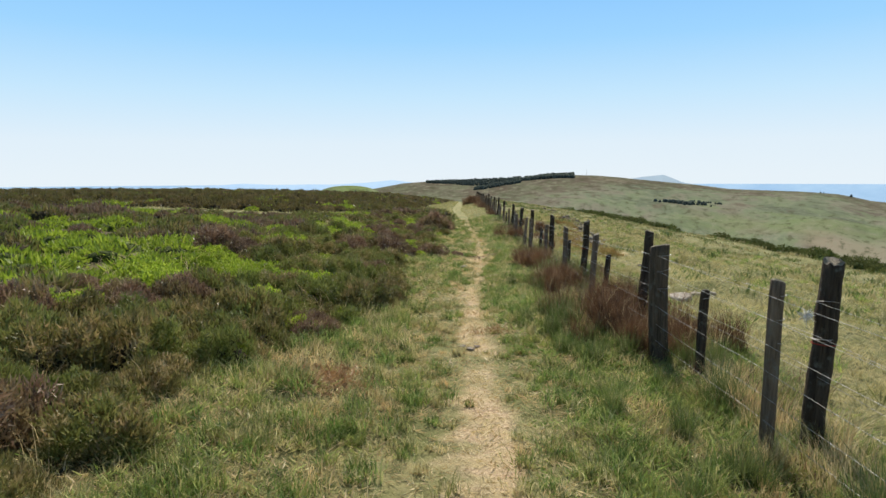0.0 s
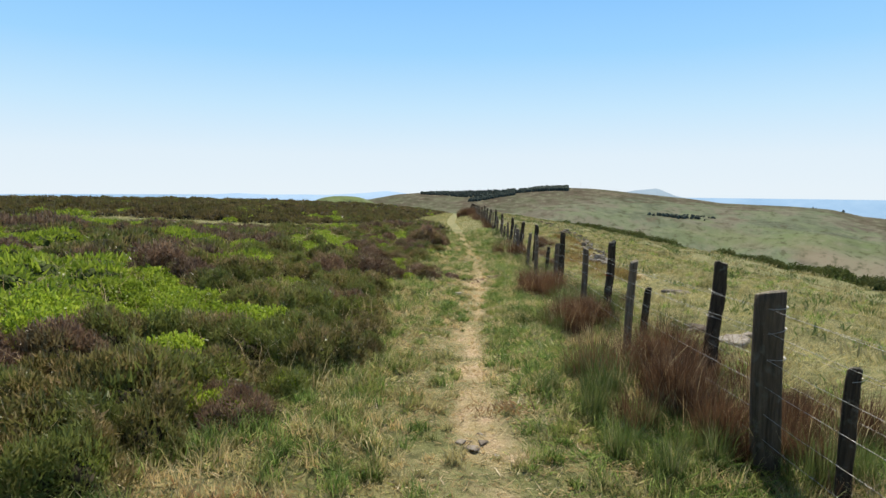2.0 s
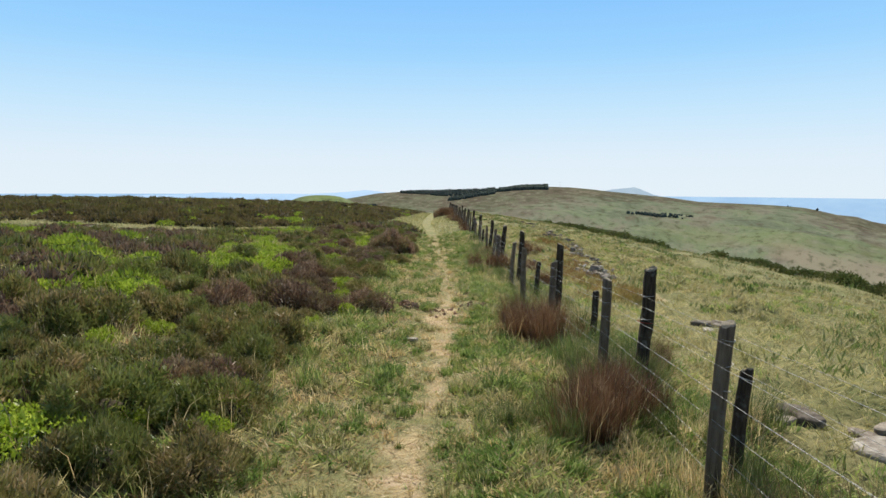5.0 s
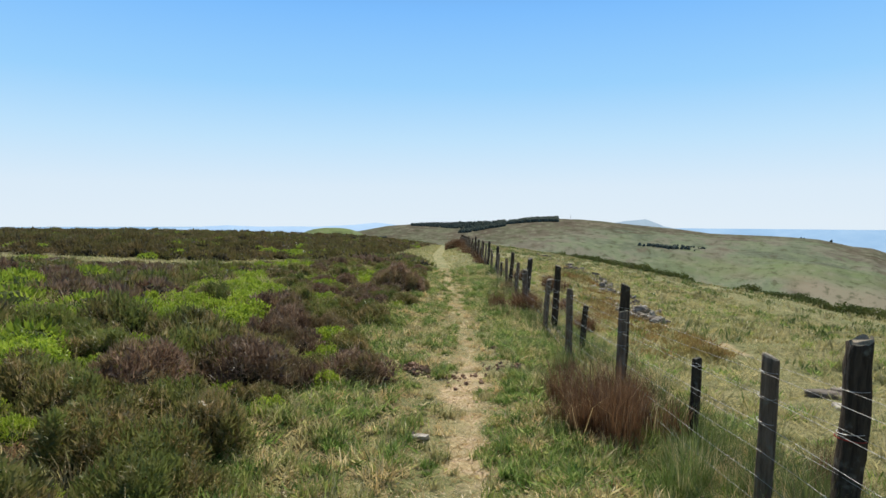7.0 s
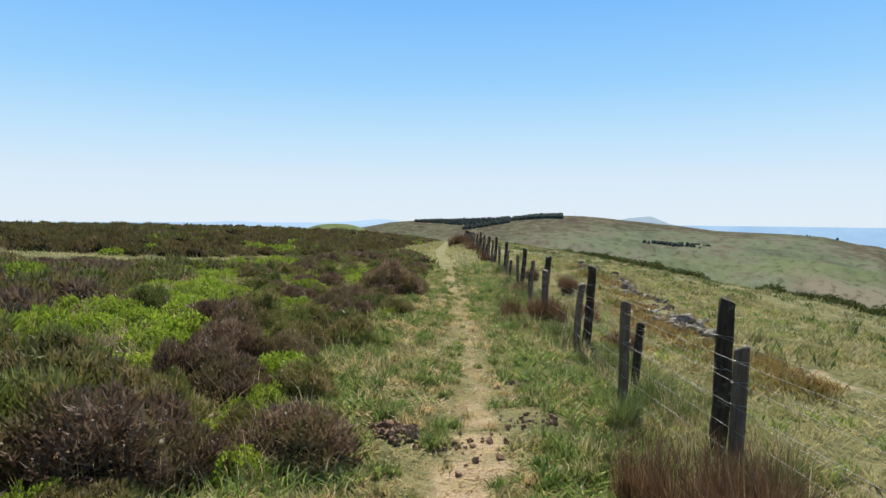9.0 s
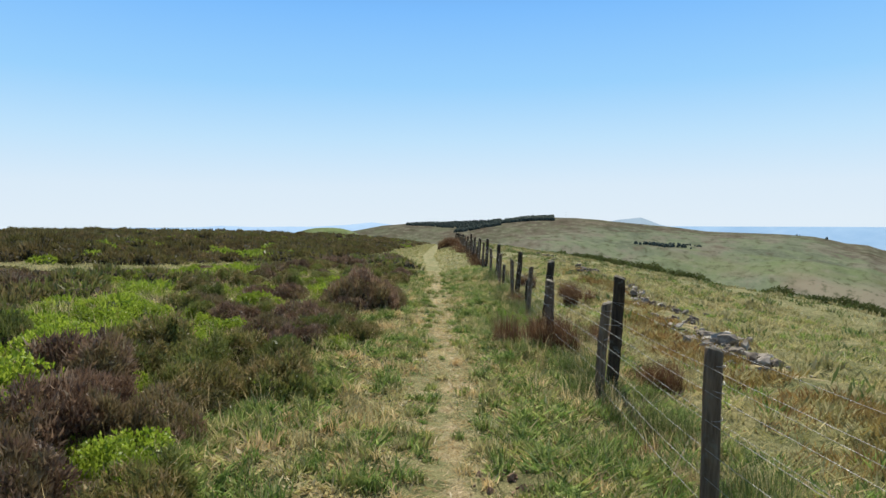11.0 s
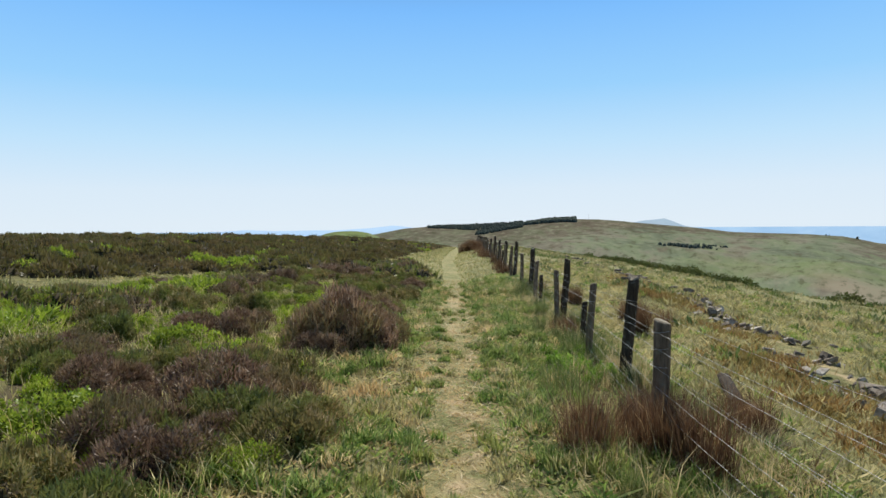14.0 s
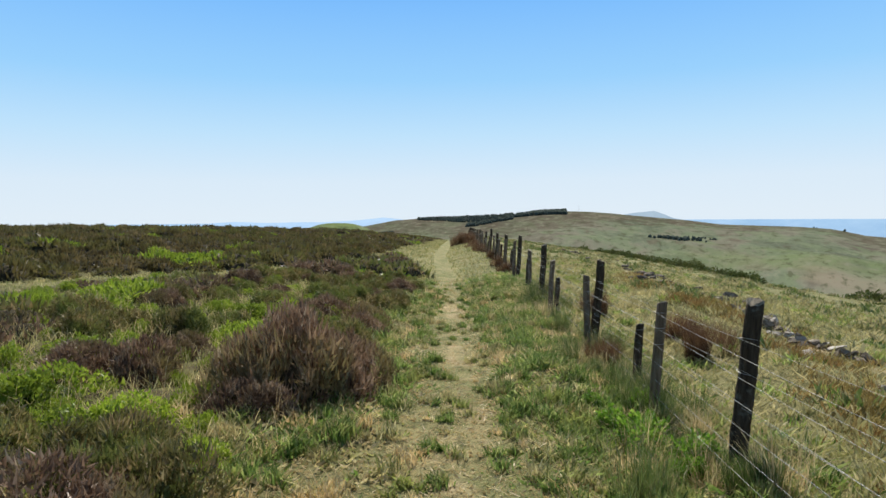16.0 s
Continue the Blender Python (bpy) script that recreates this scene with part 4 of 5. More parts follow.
        turf(nm, x[m], y[m], h[m], (0.005 + 0.0003 * y[m]) * r2.uniform(0.7, 1.3, n), h[m] * r2.uniform(0.2, 1.0, n), mat, lb, r2, True)
    cx, cy = scatter(6400, 4, 32, -4, 110, r2)
    ok = (cx > fence_x(cy) + 1.5) & (smooth_noise(cx, cy, 6, 75) > -0.35)
    cx, cy = cx[ok], cy[ok]
    per = 16
    x = np.repeat(cx, per) + r2.normal(0, 0.13, len(cx) * per)
    y = np.repeat(cy, per) + r2.normal(0, 0.13, len(cx) * per)
    h = 0.16 * np.repeat(r2.uniform(0.6, 1.5, len(cx)), per) * r2.uniform(0.5, 1.1, len(x))
    dark = np.repeat((smooth_noise(cx, cy, 2.2, 77) > 0.15) & (cy > 3), per)
    for m, mat, nm, lb in ((~dark, M_FIELD, "field_tussocks", "scattered tussocks on the falling pasture"), (dark, M_GREENRUSH, "dark_tussocks", "dark green tufts dotted over the pasture")):
        n = m.sum()
        turf(nm, x[m], y[m], h[m], (0.012 + 0.0007 * np.abs(y[m])) * r2.uniform(0.7, 1.3, n), h[m] * r2.uniform(0.2, 0.9, n), mat, lb, r2, True)
    # rusty dead grass round the tumbled wall
    cy = r2.uniform(17, 40, 760)
    cx = wall_x(cy) - 0.55 + r2.normal(0, 0.42, len(cy))
    ok = (smooth_noise(cx, cy, 2.2, 79) > -0.25) & (cx > fence_x(cy) + 0.3) & (np.abs(cx - wall_x(cy)) > 0.22)
    cx, cy = cx[ok], cy[ok]
    x = np.repeat(cx, 60) + r2.normal(0, 0.11, len(cx) * 60)
    y = np.repeat(cy, 60) + r2.normal(0, 0.11, len(cx) * 60)
    h = 0.13 * np.repeat(r2.uniform(0.5, 1.3, len(cx)), 60) * r2.uniform(0.4, 1.1, len(x))
    turf("rusty_grass", x, y, h, 0.009 * r2.uniform(0.7, 1.3, len(x)), h * r2.uniform(0.2, 1.1, len(x)), M_FOX, "fox-brown dead grass round the tumbled stones", r2, True)
    # path and verges far ahead, the grassy track, and gaps in the heather
    x, y = scatter(90000, -14, 5, 24, 100, r2)
    ok = ((x > heath_x(y) - 0.3) & (x < fence_x(y) + 1) & (y > 36)) | (in_strip(x, y) & (x < heath_x(y) + 0.3))
    ok &= np.abs(x - path_x(y)) > path_half(y) * 0.8
    x, y = x[ok], y[ok]
    h = 0.09 * r2.uniform(0.4, 1.4, len(x))
    turf("track_grass", x, y, h, 0.0006 * y * r2.uniform(0.7, 1.3, len(x)), h * r2.uniform(0.2, 1.0, len(x)), M_GRASS, "grass along the far path and side track", r2)
    x, y = scatter(110000, -7, 0.5, 0.5, 38, r2)
    ok = (x < heath_x(y)) & ((smooth_noise(x, y, 1.9, 19) < table(y, [(0, -0.5), (10, -0.5), (18, -0.2), (22, 0.5), (30, 0.9)])) | in_clearing(x, y))
    x, y = x[ok], y[ok]
    h = 0.15 * r2.uniform(0.4, 1.3, len(x)) * np.clip((strip_y(x) - y) / 6.0, 0.4, 1)
    turf("heath_grass", x, y, h, 0.005 * r2.uniform(0.7, 1.3, len(x)), h * r2.uniform(0.2, 1.0, len(x)), M_GRASS, "wispy grass growing through the heather", r2, True)


build_grass()


# ---- rush clumps along the fence ----
def rush_mesh(seed, n, height, radius, mat, flop, tufts=1):
    """A clump of stiff blades that grow in several uneven tufts."""
    rng = np.random.default_rng(seed)
    cx, cy, ch = rng.normal(0, radius * 0.5, tufts), rng.normal(0, radius * 0.8, tufts), rng.uniform(0.6, 1.1, tufts)
    if tufts == 1:
        cx, cy, ch = np.zeros(1), np.zeros(1), np.ones(1)
    k = rng.integers(tufts, size=n)
    rad = radius * (0.5 if tufts > 1 else 1.0)
    a, r = rng.uniform(0, 6.283, n), rad * np.sqrt(rng.random(n))
    p = np.stack([cx[k] + r * np.cos(a), cy[k] + r * np.sin(a), np.full(n, -0.06)], 1)
    h = height * ch[k] * rng.uniform(0.25, 1.15, n)
    v, f = blades(p, h, 0.0042 * rng.uniform(0.6, 1.4, n), h * rng.uniform(0.03, flop, n) * (0.4 + r / rad), a + rng.normal(0, 0.9, n), rng)
    return mesh_of("rush", v, f, [mat])


def build_rushes():
    rng = np.random.default_rng(31)
    rusty = [rush_mesh(800 + i, 2700, 0.62, 0.29, M_RUSH, 0.5, 7) for i in range(3)]
    green = [rush_mesh(820 + i, 560, 0.44, 0.17, M_GREENRUSH, 0.6, 3) for i in range(3)]
    stems = [rush_mesh(860 + i, 60, 0.62, 0.28, M_STRAW, 0.8, 6) for i in range(2)]
    dry = [rush_mesh(840 + i, 200, 0.4, 0.2, M_STRAW, 0.9, 4) for i in range(3)]
    tangle = [rush_mesh(880 + i, 170, 0.3, 0.24, M_RUSH, 1.9, 5) for i in range(2)]
    for x, y, s in ((2.3, 4.6, 1.0), (2.45, 5.0, 0.9), (2.2, 5.5, 1.0), (2.5, 4.25, 0.8), (2.3, 3.5, 0.9), (2.65, 5.2, 0.8), (2.95, 5.1, 0.9), (2.3, 6.15, 0.9), (2.25, 16.5, 0.8), (2.4, 17.5, 0.9), (2.6, 18.3, 0.8), (2.75, 20.1, 1.0), (3.0, 21.4, 1.1), (3.1, 20.8, 1.0), (2.85, 22.1, 0.9), (3.3, 21.9, 0.9)):
        ob = new("dead_brush", tangle[rng.integers(2)])
        ob.location, ob.scale, ob.rotation_euler = (x, y, float(land(x, y))), (s, s, s), (0, 0, rng.uniform(0, 6.28))
        tagged(ob, "tangle of brown dead stems under the fence wires", "brush", "dead brush along the fence")
    rust_at = [(2.35, 5.95, 0.7), (2.5, 6.3, 0.8), (2.0, 6.15, 0.6), (1.85, 6.6, 0.9), (2.0, 7.0, 1.1), (2.2, 7.5, 1.1), (1.95, 7.75, 1.0), (2.2, 8.2, 0.85), (1.75, 9.9, 0.8), (1.95, 10.3, 0.9), (2.15, 10.7, 0.7), (1.85, 13.1, 0.9), (2.05, 13.5, 1.05), (2.2, 13.9, 0.85),
               (2.3, 20.85, 0.85), (2.4, 21.1, 0.9), (2.3, 21.5, 0.7), (2.75, 26.6, 0.6), (4.2, 28.0, 0.9), (4.1, 27.2, 0.75), (3.2, 21.7, 0.7), (3.6, 30.6, 0.75), (3.05, 32.5, 0.6), (3.2, 19.4, 0.65), (2.9, 11.8, 0.55), (2.8, 6.8, 0.65)]
    rust_at += [(fence_x(y) - rng.uniform(0.1, 0.5), y, rng.uniform(0.6, 1.0)) for y in rng.uniform(38, 62, 10)]
    rust_at += [(path_x(y) + rng.uniform(0.9, 2.2), y, rng.uniform(1.1, 1.7)) for y in rng.uniform(64, 74, 12)]
    for x, y, s in rust_at:
        ob = new("rush_clump", rusty[rng.integers(3)])
        ob.location, ob.scale, ob.rotation_euler = (x, y, float(land(x, y))), (s, s, s * rng.uniform(0.85, 1.1)), (0, 0, rng.uniform(0, 6.28))
        tagged(ob, "clump of dead rust-brown rushes at the wire fence", "rushes", "rush clumps along the fence")
        tagged(part("dead_straw", stems[rng.integers(2)], ob), "bleached straw stems standing above the rushes", kind="stuff")
    set_green = [(1.2, 5.9, 0.75), (1.5, 5.6, 0.8), (1.75, 5.9, 0.7), (1.05, 6.9, 0.6), (1.35, 7.5, 0.7), (1.2, 9.9, 0.6), (0.95, 9.9, 0.4), (1.45, 6.9, 1.0), (1.3, 6.5, 0.8), (1.6, 6.4, 0.8), (1.25, 4.3, 0.65), (1.6, 3.9, 0.7), (1.75, 3.4, 0.8), (1.5, 9.6, 0.85), (1.6, 10.1, 0.8), (1.55, 13.0, 0.5), (1.8, 5.0, 0.6), (1.35, 3.1, 0.5), (1.9, 20.2, 0.6), (1.95, 2.6, 0.8)]
    set_dry = [(2.2, 3.4, 0.8), (2.4, 3.2, 0.9), (2.3, 2.9, 0.9), (2.0, 3.6, 0.6), (2.25, 4.5, 0.7), (2.4, 5.0, 0.8), (2.1, 11.9, 0.9), (2.3, 12.3, 0.9), (2.4, 14.5, 0.9), (2.2, 14.8, 0.8), (2.5, 17.4, 0.8), (2.9, 21.0, 0.9), (2.8, 22.0, 0.9)]
    loose = [(fence_x(y) + rng.normal(-0.12, 0.22), y, rng.uniform(0.5, 1.1)) for y in rng.uniform(1.5, 34, 175)]
    for i, (x, y, s) in enumerate(set_green + set_dry + loose):
        use = green if i < len(set_green) else dry if i < len(set_green) + len(set_dry) else (green if rng.random() < 0.5 else dry)
        ob = new("rush_clump", use[rng.integers(3)])
        ob.location, ob.scale, ob.rotation_euler = (x, y, float(land(x, y))), (s, s, s), (0, 0, rng.uniform(0, 6.28))
        straw = ob.data.materials[0] is M_STRAW
        tagged(ob, "clump of bleached dead grass at the fence" if straw else "clump of dark green rushes in the verge", "rushes", "small clumps along the fence")


build_rushes()


def build_nettles():
    rng = np.random.default_rng(52)
    pairs = bush_meshes("nettle", 2, 0.22, 0.24, 420, 0.045, 0.024, M_NETTLE, M_GREENCORE, 0.6, 340, True)
    for x, y, s in ((2.3, 23.9, 0.9), (2.5, 24.2, 1.0), (2.25, 24.4, 0.7), (2.62, 23.7, 0.9), (2.6, 24.9, 0.7), (2.45, 23.4, 0.7), (2.75, 23.2, 0.6), (2.2, 24.9, 0.5)):
        place_bush("nettle_clump", pairs[rng.integers(2)], x, y, s, rng.uniform(0.9, 1.2), rng.uniform(0, 6.28), "bright green nettles growing at the foot of the fence", "nettles", "nettles at the fence")


build_nettles()


# ---- fence ----
def post_mesh(seed, height, radius, square, taper, top_mat, mat, rough, gnaw=0.0):
    """A timber post with ragged faces and a worn top, its foot in the soil."""
    rng = np.random.default_rng(seed)
    bm = bmesh.new()
    segs, rings = 14, 22
    ph = rng.uniform(0, 6.283, 5)
    levels = []
    for i in range(rings + 1):
        t = i / rings
        z = -0.25 + (height + 0.25) * t
        ring = []
        for j in range(segs):
            a = j / segs * 6.283
            k = 1.0
            if square:
                k = min(1.24, 1 / max(abs(math.cos(a + 0.2)), abs(math.sin(a + 0.2)))) * 0.92
            k *= 1 - taper * t + rough * (math.sin(3 * a + ph[0] + 2 * t) * 0.4 + math.sin(9 * z + ph[1] + a) * 0.35 + rng.normal(0, 0.35))
            if t > 0.8:
                k *= 1 - gnaw * (t - 0.8) * 5 * (0.5 + 0.5 * math.sin(a + ph[2]))
            bend = 0.012 * math.sin(3 * z + ph[3])
            top = (0.015 * math.sin(a + ph[4]) + rng.normal(0, rough * 0.06)) if i == rings else 0
            ring.append(bm.verts.new((radius * k * math.cos(a) + bend, radius * k * math.sin(a), z + top)))
        levels.append(ring)
    for lo, hi in zip(levels, levels[1:]):
        for j in range(segs):
            bm.faces.new((lo[j], lo[(j + 1) % segs], hi[(j + 1) % segs], hi[j])).smooth = True
    inner = [bm.verts.new((v.co.x * 0.8, v.co.y * 0.8, v.co.z + 0.008)) for v in levels[-1]]
    for j in range(segs):
        bm.faces.new((levels[-1][j], levels[-1][(j + 1) % segs], inner[(j + 1) % segs], inner[j])).material_index = 1
    bm.faces.new(inner).material_index = 1
    me = bpy.data.meshes.new("post")
    bm.to_mesh(me)
    bm.free()
    me.materials.append(mat)
    me.materials.append(top_mat)
    return me


def wire_mesh(points, radius):
    """A round wire through points, sagging a little between them."""
    pts = []
    for a, b in zip(points, points[1:]):
        a, b = Vector(a), Vector(b)
        n = 6
        for i in range(n):
            t = i / n
            p = a.lerp(b, t)
            p.z -= 0.012 * (b - a).length / 3.7 * 4 * t * (1 - t)
            p.x += 0.006 * math.sin(11 * p.y)
            pts.append(p)
    pts.append(Vector(points[-1]))
    v, f = [], []
    for i, p in enumerate(pts):
        for j in range(4):
            a = j * 1.5708 + 0.78
            v.append((p.x + radius * math.cos(a), p.y, p.z + radius * math.sin(a)))
    for i in range(len(pts) - 1):
        for j in range(4):
            a, b = i * 4 + j, i * 4 + (j + 1) % 4
            f.append((a, b, b + 4, a + 4))
    return mesh_of("wire", np.array(v), np.array(f), [M_WIRE], True)


def ring_mesh(radius, thick, mat):
    """A thin wire loop."""
    n, k = 14, 4
    a, b = np.meshgrid(np.arange(n) * 6.28319 / n, np.arange(k) * 6.28319 / k, indexing="ij")
    r = radius + thick * np.cos(b)
    v = np.stack([r * np.cos(a), r * np.sin(a), thick * np.sin(b)], 2).reshape(-1, 3)
    f = [(i * k + j, ((i + 1) % n) * k + j, ((i + 1) % n) * k + (j + 1) % k, i * k + (j + 1) % k) for i in range(n) for j in range(k)]
    return mesh_of("ring", v, np.array(f), [mat], True)


TALL = [(2.475, 3.8, 1.262), (2.491, 7.47, 1.13), (2.57, 11.18, 1.0), (2.602, 14.94, 0.876), (2.675, 19.0, 0.795), (2.852, 23.4, 0.652), (2.982, 27.8, 0.579)]
THIN = [(2.123, 3.76, 1.149), (2.243, 9.05, 0.96), (2.25, 11.37, 0.882), (2.364, 14.2, 0.702), (2.243, 16.05, 0.715), (2.431, 18.7, 0.594), (2.425, 21.2, 0.556), (2.752, 24.8, 0.454), (2.83, 27.7, 0.395)]
SHORT = [(2.4, 5.47, 0.783), (2.492, 9.28, 0.634), (2.674, 13.27, 0.453), (2.632, 16.9, 0.39), (2.85, 25.6, 0.132), (2.95, 30.6, 0.08)]
STRAINER = (2.105, 5.83, 1.145)


def build_fence():
    rng = np.random.default_rng(3)
    fence = tagged(new("wire_fence"), "old wire fence on dark weathered timber posts beside the path", "fence")
    tall, thin, short = list(TALL), list(THIN), list(SHORT)
    y = 27.8
    while y < 118:
        y += 4.4 + rng.normal(0, 0.12)
        x = float(fence_x(y))
        tall.append((x, y, float(land(x, y)) + 1.12 + rng.normal(0, 0.03)))
    y = 27.7
    while y < 112:
        y += 3.0 + rng.normal(0, 0.25)
        x = float(fence_x(y)) - 0.12
        thin.append((x, y, float(land(x, y)) + 0.92 + rng.normal(0, 0.04)))
    y = 30.6
    while y < 60:
        y += 4.3
        x = float(fence_x(y))
        short.append((x, y, float(land(x, y)) + 0.66))
    tall.insert(0, (2.35, 0.1, 1.33))
    tall.insert(0, (2.25, -3.6, 1.45))
    thin.insert(0, (2.05, 1.1, 1.2))
    thin.insert(0, (1.95, -2.2, 1.28))
    old = [post_mesh(40 + i, 1.15, 0.06, True, 0.06, M_POSTTOP, M_OLDPOST, 0.13, 0.14) for i in range(5)]
    slim = [post_mesh(60 + i, 0.95, 0.044, False, 0.03, M_POSTTOP, M_STAKE, 0.03) for i in range(4)]
    stub = [post_mesh(80 + i, 0.68, 0.042, False, 0.05, M_POSTTOP, M_OLDPOST, 0.07, 0.1) for i in range(3)]
    strain = post_mesh(95, 1.05, 0.087, False, 0.02, M_POSTTOP, M_STRAINER, 0.02)

    ring = ring_mesh(0.046, 0.0022, M_WIRE)

    def stand(me, full, x, y, top, lab, tilt, lean=0.0, girth=1.0):
        g = float(land(x, y))
        ob = part("post", me, fence, lab)
        ob.location, ob.scale = (x - lean * (top - g), y, g), (1, 1, (top - g) / full)
        ob.rotation_euler = (rng.normal(0, tilt), lean + rng.normal(0, tilt), rng.uniform(-0.25, 0.25))
        if y < 34:
            for k in ((0.93,) if full < 0.7 else (0.79, 0.6) if full > 1.1 else (0.925, 0.79, 0.65)):
                tie = part("wire_tie", ring, ob, "loop of pale galvanised wire round the post")
                tie.location, tie.rotation_euler = (0, 0, full * k), (rng.normal(0, 0.12), rng.normal(0, 0.12), rng.uniform(0, 6.28))
                tie.scale = (girth, girth, 1)
        return ob

    for i, p in enumerate(tall):
        ob = stand(old[i % 5], 1.15, *p, "tall rough blackened old timber post", 0.012, 0.06, 1.36)
        if i in (2, 4):
            twine = part("twine", ring_mesh(0.068, 0.0035, M_TWINE), ob, "faded red baler twine tied round the post")
            twine.location = (0, 0, 0.66)
    for i, p in enumerate(thin):
        ob = stand(slim[i % 4], 0.95, *p, "round grey-brown weathered stake", 0.014, 0.035, 0.98)
        if p[1] == 21.2:
            ob.scale.x = ob.scale.y = 1.32
    for i, p in enumerate(short):
        stand(stub[i % 3], 0.68, *p, "short dark stub of a stake", 0.012, 0.05, 0.96)
    stand(strain, 1.05, *STRAINER, "thick round straining post with a sawn top", 0.004, 0.0, 1.92)
    r3 = np.random.default_rng(12)
    at = np.repeat([[2.36, 3.86, 0.93]], 90, 0) + r3.normal(0, 0.012, (90, 3))
    v, f = spikes(at, at + r3.normal(0, 0.025, (90, 3)) - [0, 0, 0.015], np.full(90, 0.008), r3)
    part("fleece", mesh_of("fleece", v, f, [M_WOOL]), fence, "tuft of white sheep wool caught on the wire")
    row = sorted(thin + [STRAINER], key=lambda p: p[1])
    for k in (0.07, 0.19, 0.33, 0.47, 0.61, 0.74):
        part("wire", wire_mesh([(x - 0.055, y, top - k * (top - float(land(x, y))) / 0.93) for x, y, top in row], 0.0012), fence)
    for k in (0.24, 0.44, 0.68):
        part("wire", wire_mesh([(x - 0.075, y, top - k * (top - float(land(x, y))) / 1.15) for x, y, top in tall], 0.0011), fence)


build_fence()


# ---- tumbled stones, clods ----
def rock_mesh(seed, mat, points=16, flat=0.55):
    """An angular block: the hull of random points, its edges a little worn."""
    rng = np.random.default_rng(seed)
    bm = bmesh.new()
    for p in rng.uniform(-0.5, 0.5, (points, 3)):
        bm.verts.new((p[0], p[1] * 0.8, p[2] * flat))
    got = bmesh.ops.convex_hull(bm, input=bm.verts)
    bmesh.ops.delete(bm, geom=[g for g in set(got["geom_interior"] + got["geom_unused"]) if isinstance(g, bmesh.types.BMVert)], context="VERTS")
    bmesh.ops.dissolve_limit(bm, angle_limit=0.3, verts=bm.verts, edges=bm.edges)
    me = bpy.data.meshes.new("rock")
    bm.to_mesh(me)
    bm.free()
    me.materials.append(mat)
    return me


def slab_mesh(seed, mat):
    """A weathered block with rounded shoulders, half sunk in the turf."""
    rng = np.random.default_rng(seed)
    bm = bmesh.new()
    bmesh.ops.create_icosphere(bm, subdivisions=3, radius=0.5)
    ph = rng.uniform(0, 6.283, 3)
    for v in bm.verts:
        x, y, z = v.co * 2
        x, y, z = (math.copysign(abs(c) ** 0.55, c) for c in (x, y, z))
        k = 1 + 0.1 * math.sin(3 * x + ph[0]) * math.sin(2.5 * y + ph[1]) + rng.normal(0, 0.018)
        v.co = (0.5 * x * k, 0.36 * y * k * (1 + 0.2 * math.sin(2 * x + ph[2])), 0.2 * z * k + 0.05 * x)
    me = bpy.data.meshes.new("slab")
    bm.to_mesh(me)
    bm.free()
    me.materials.append(mat)
    return me


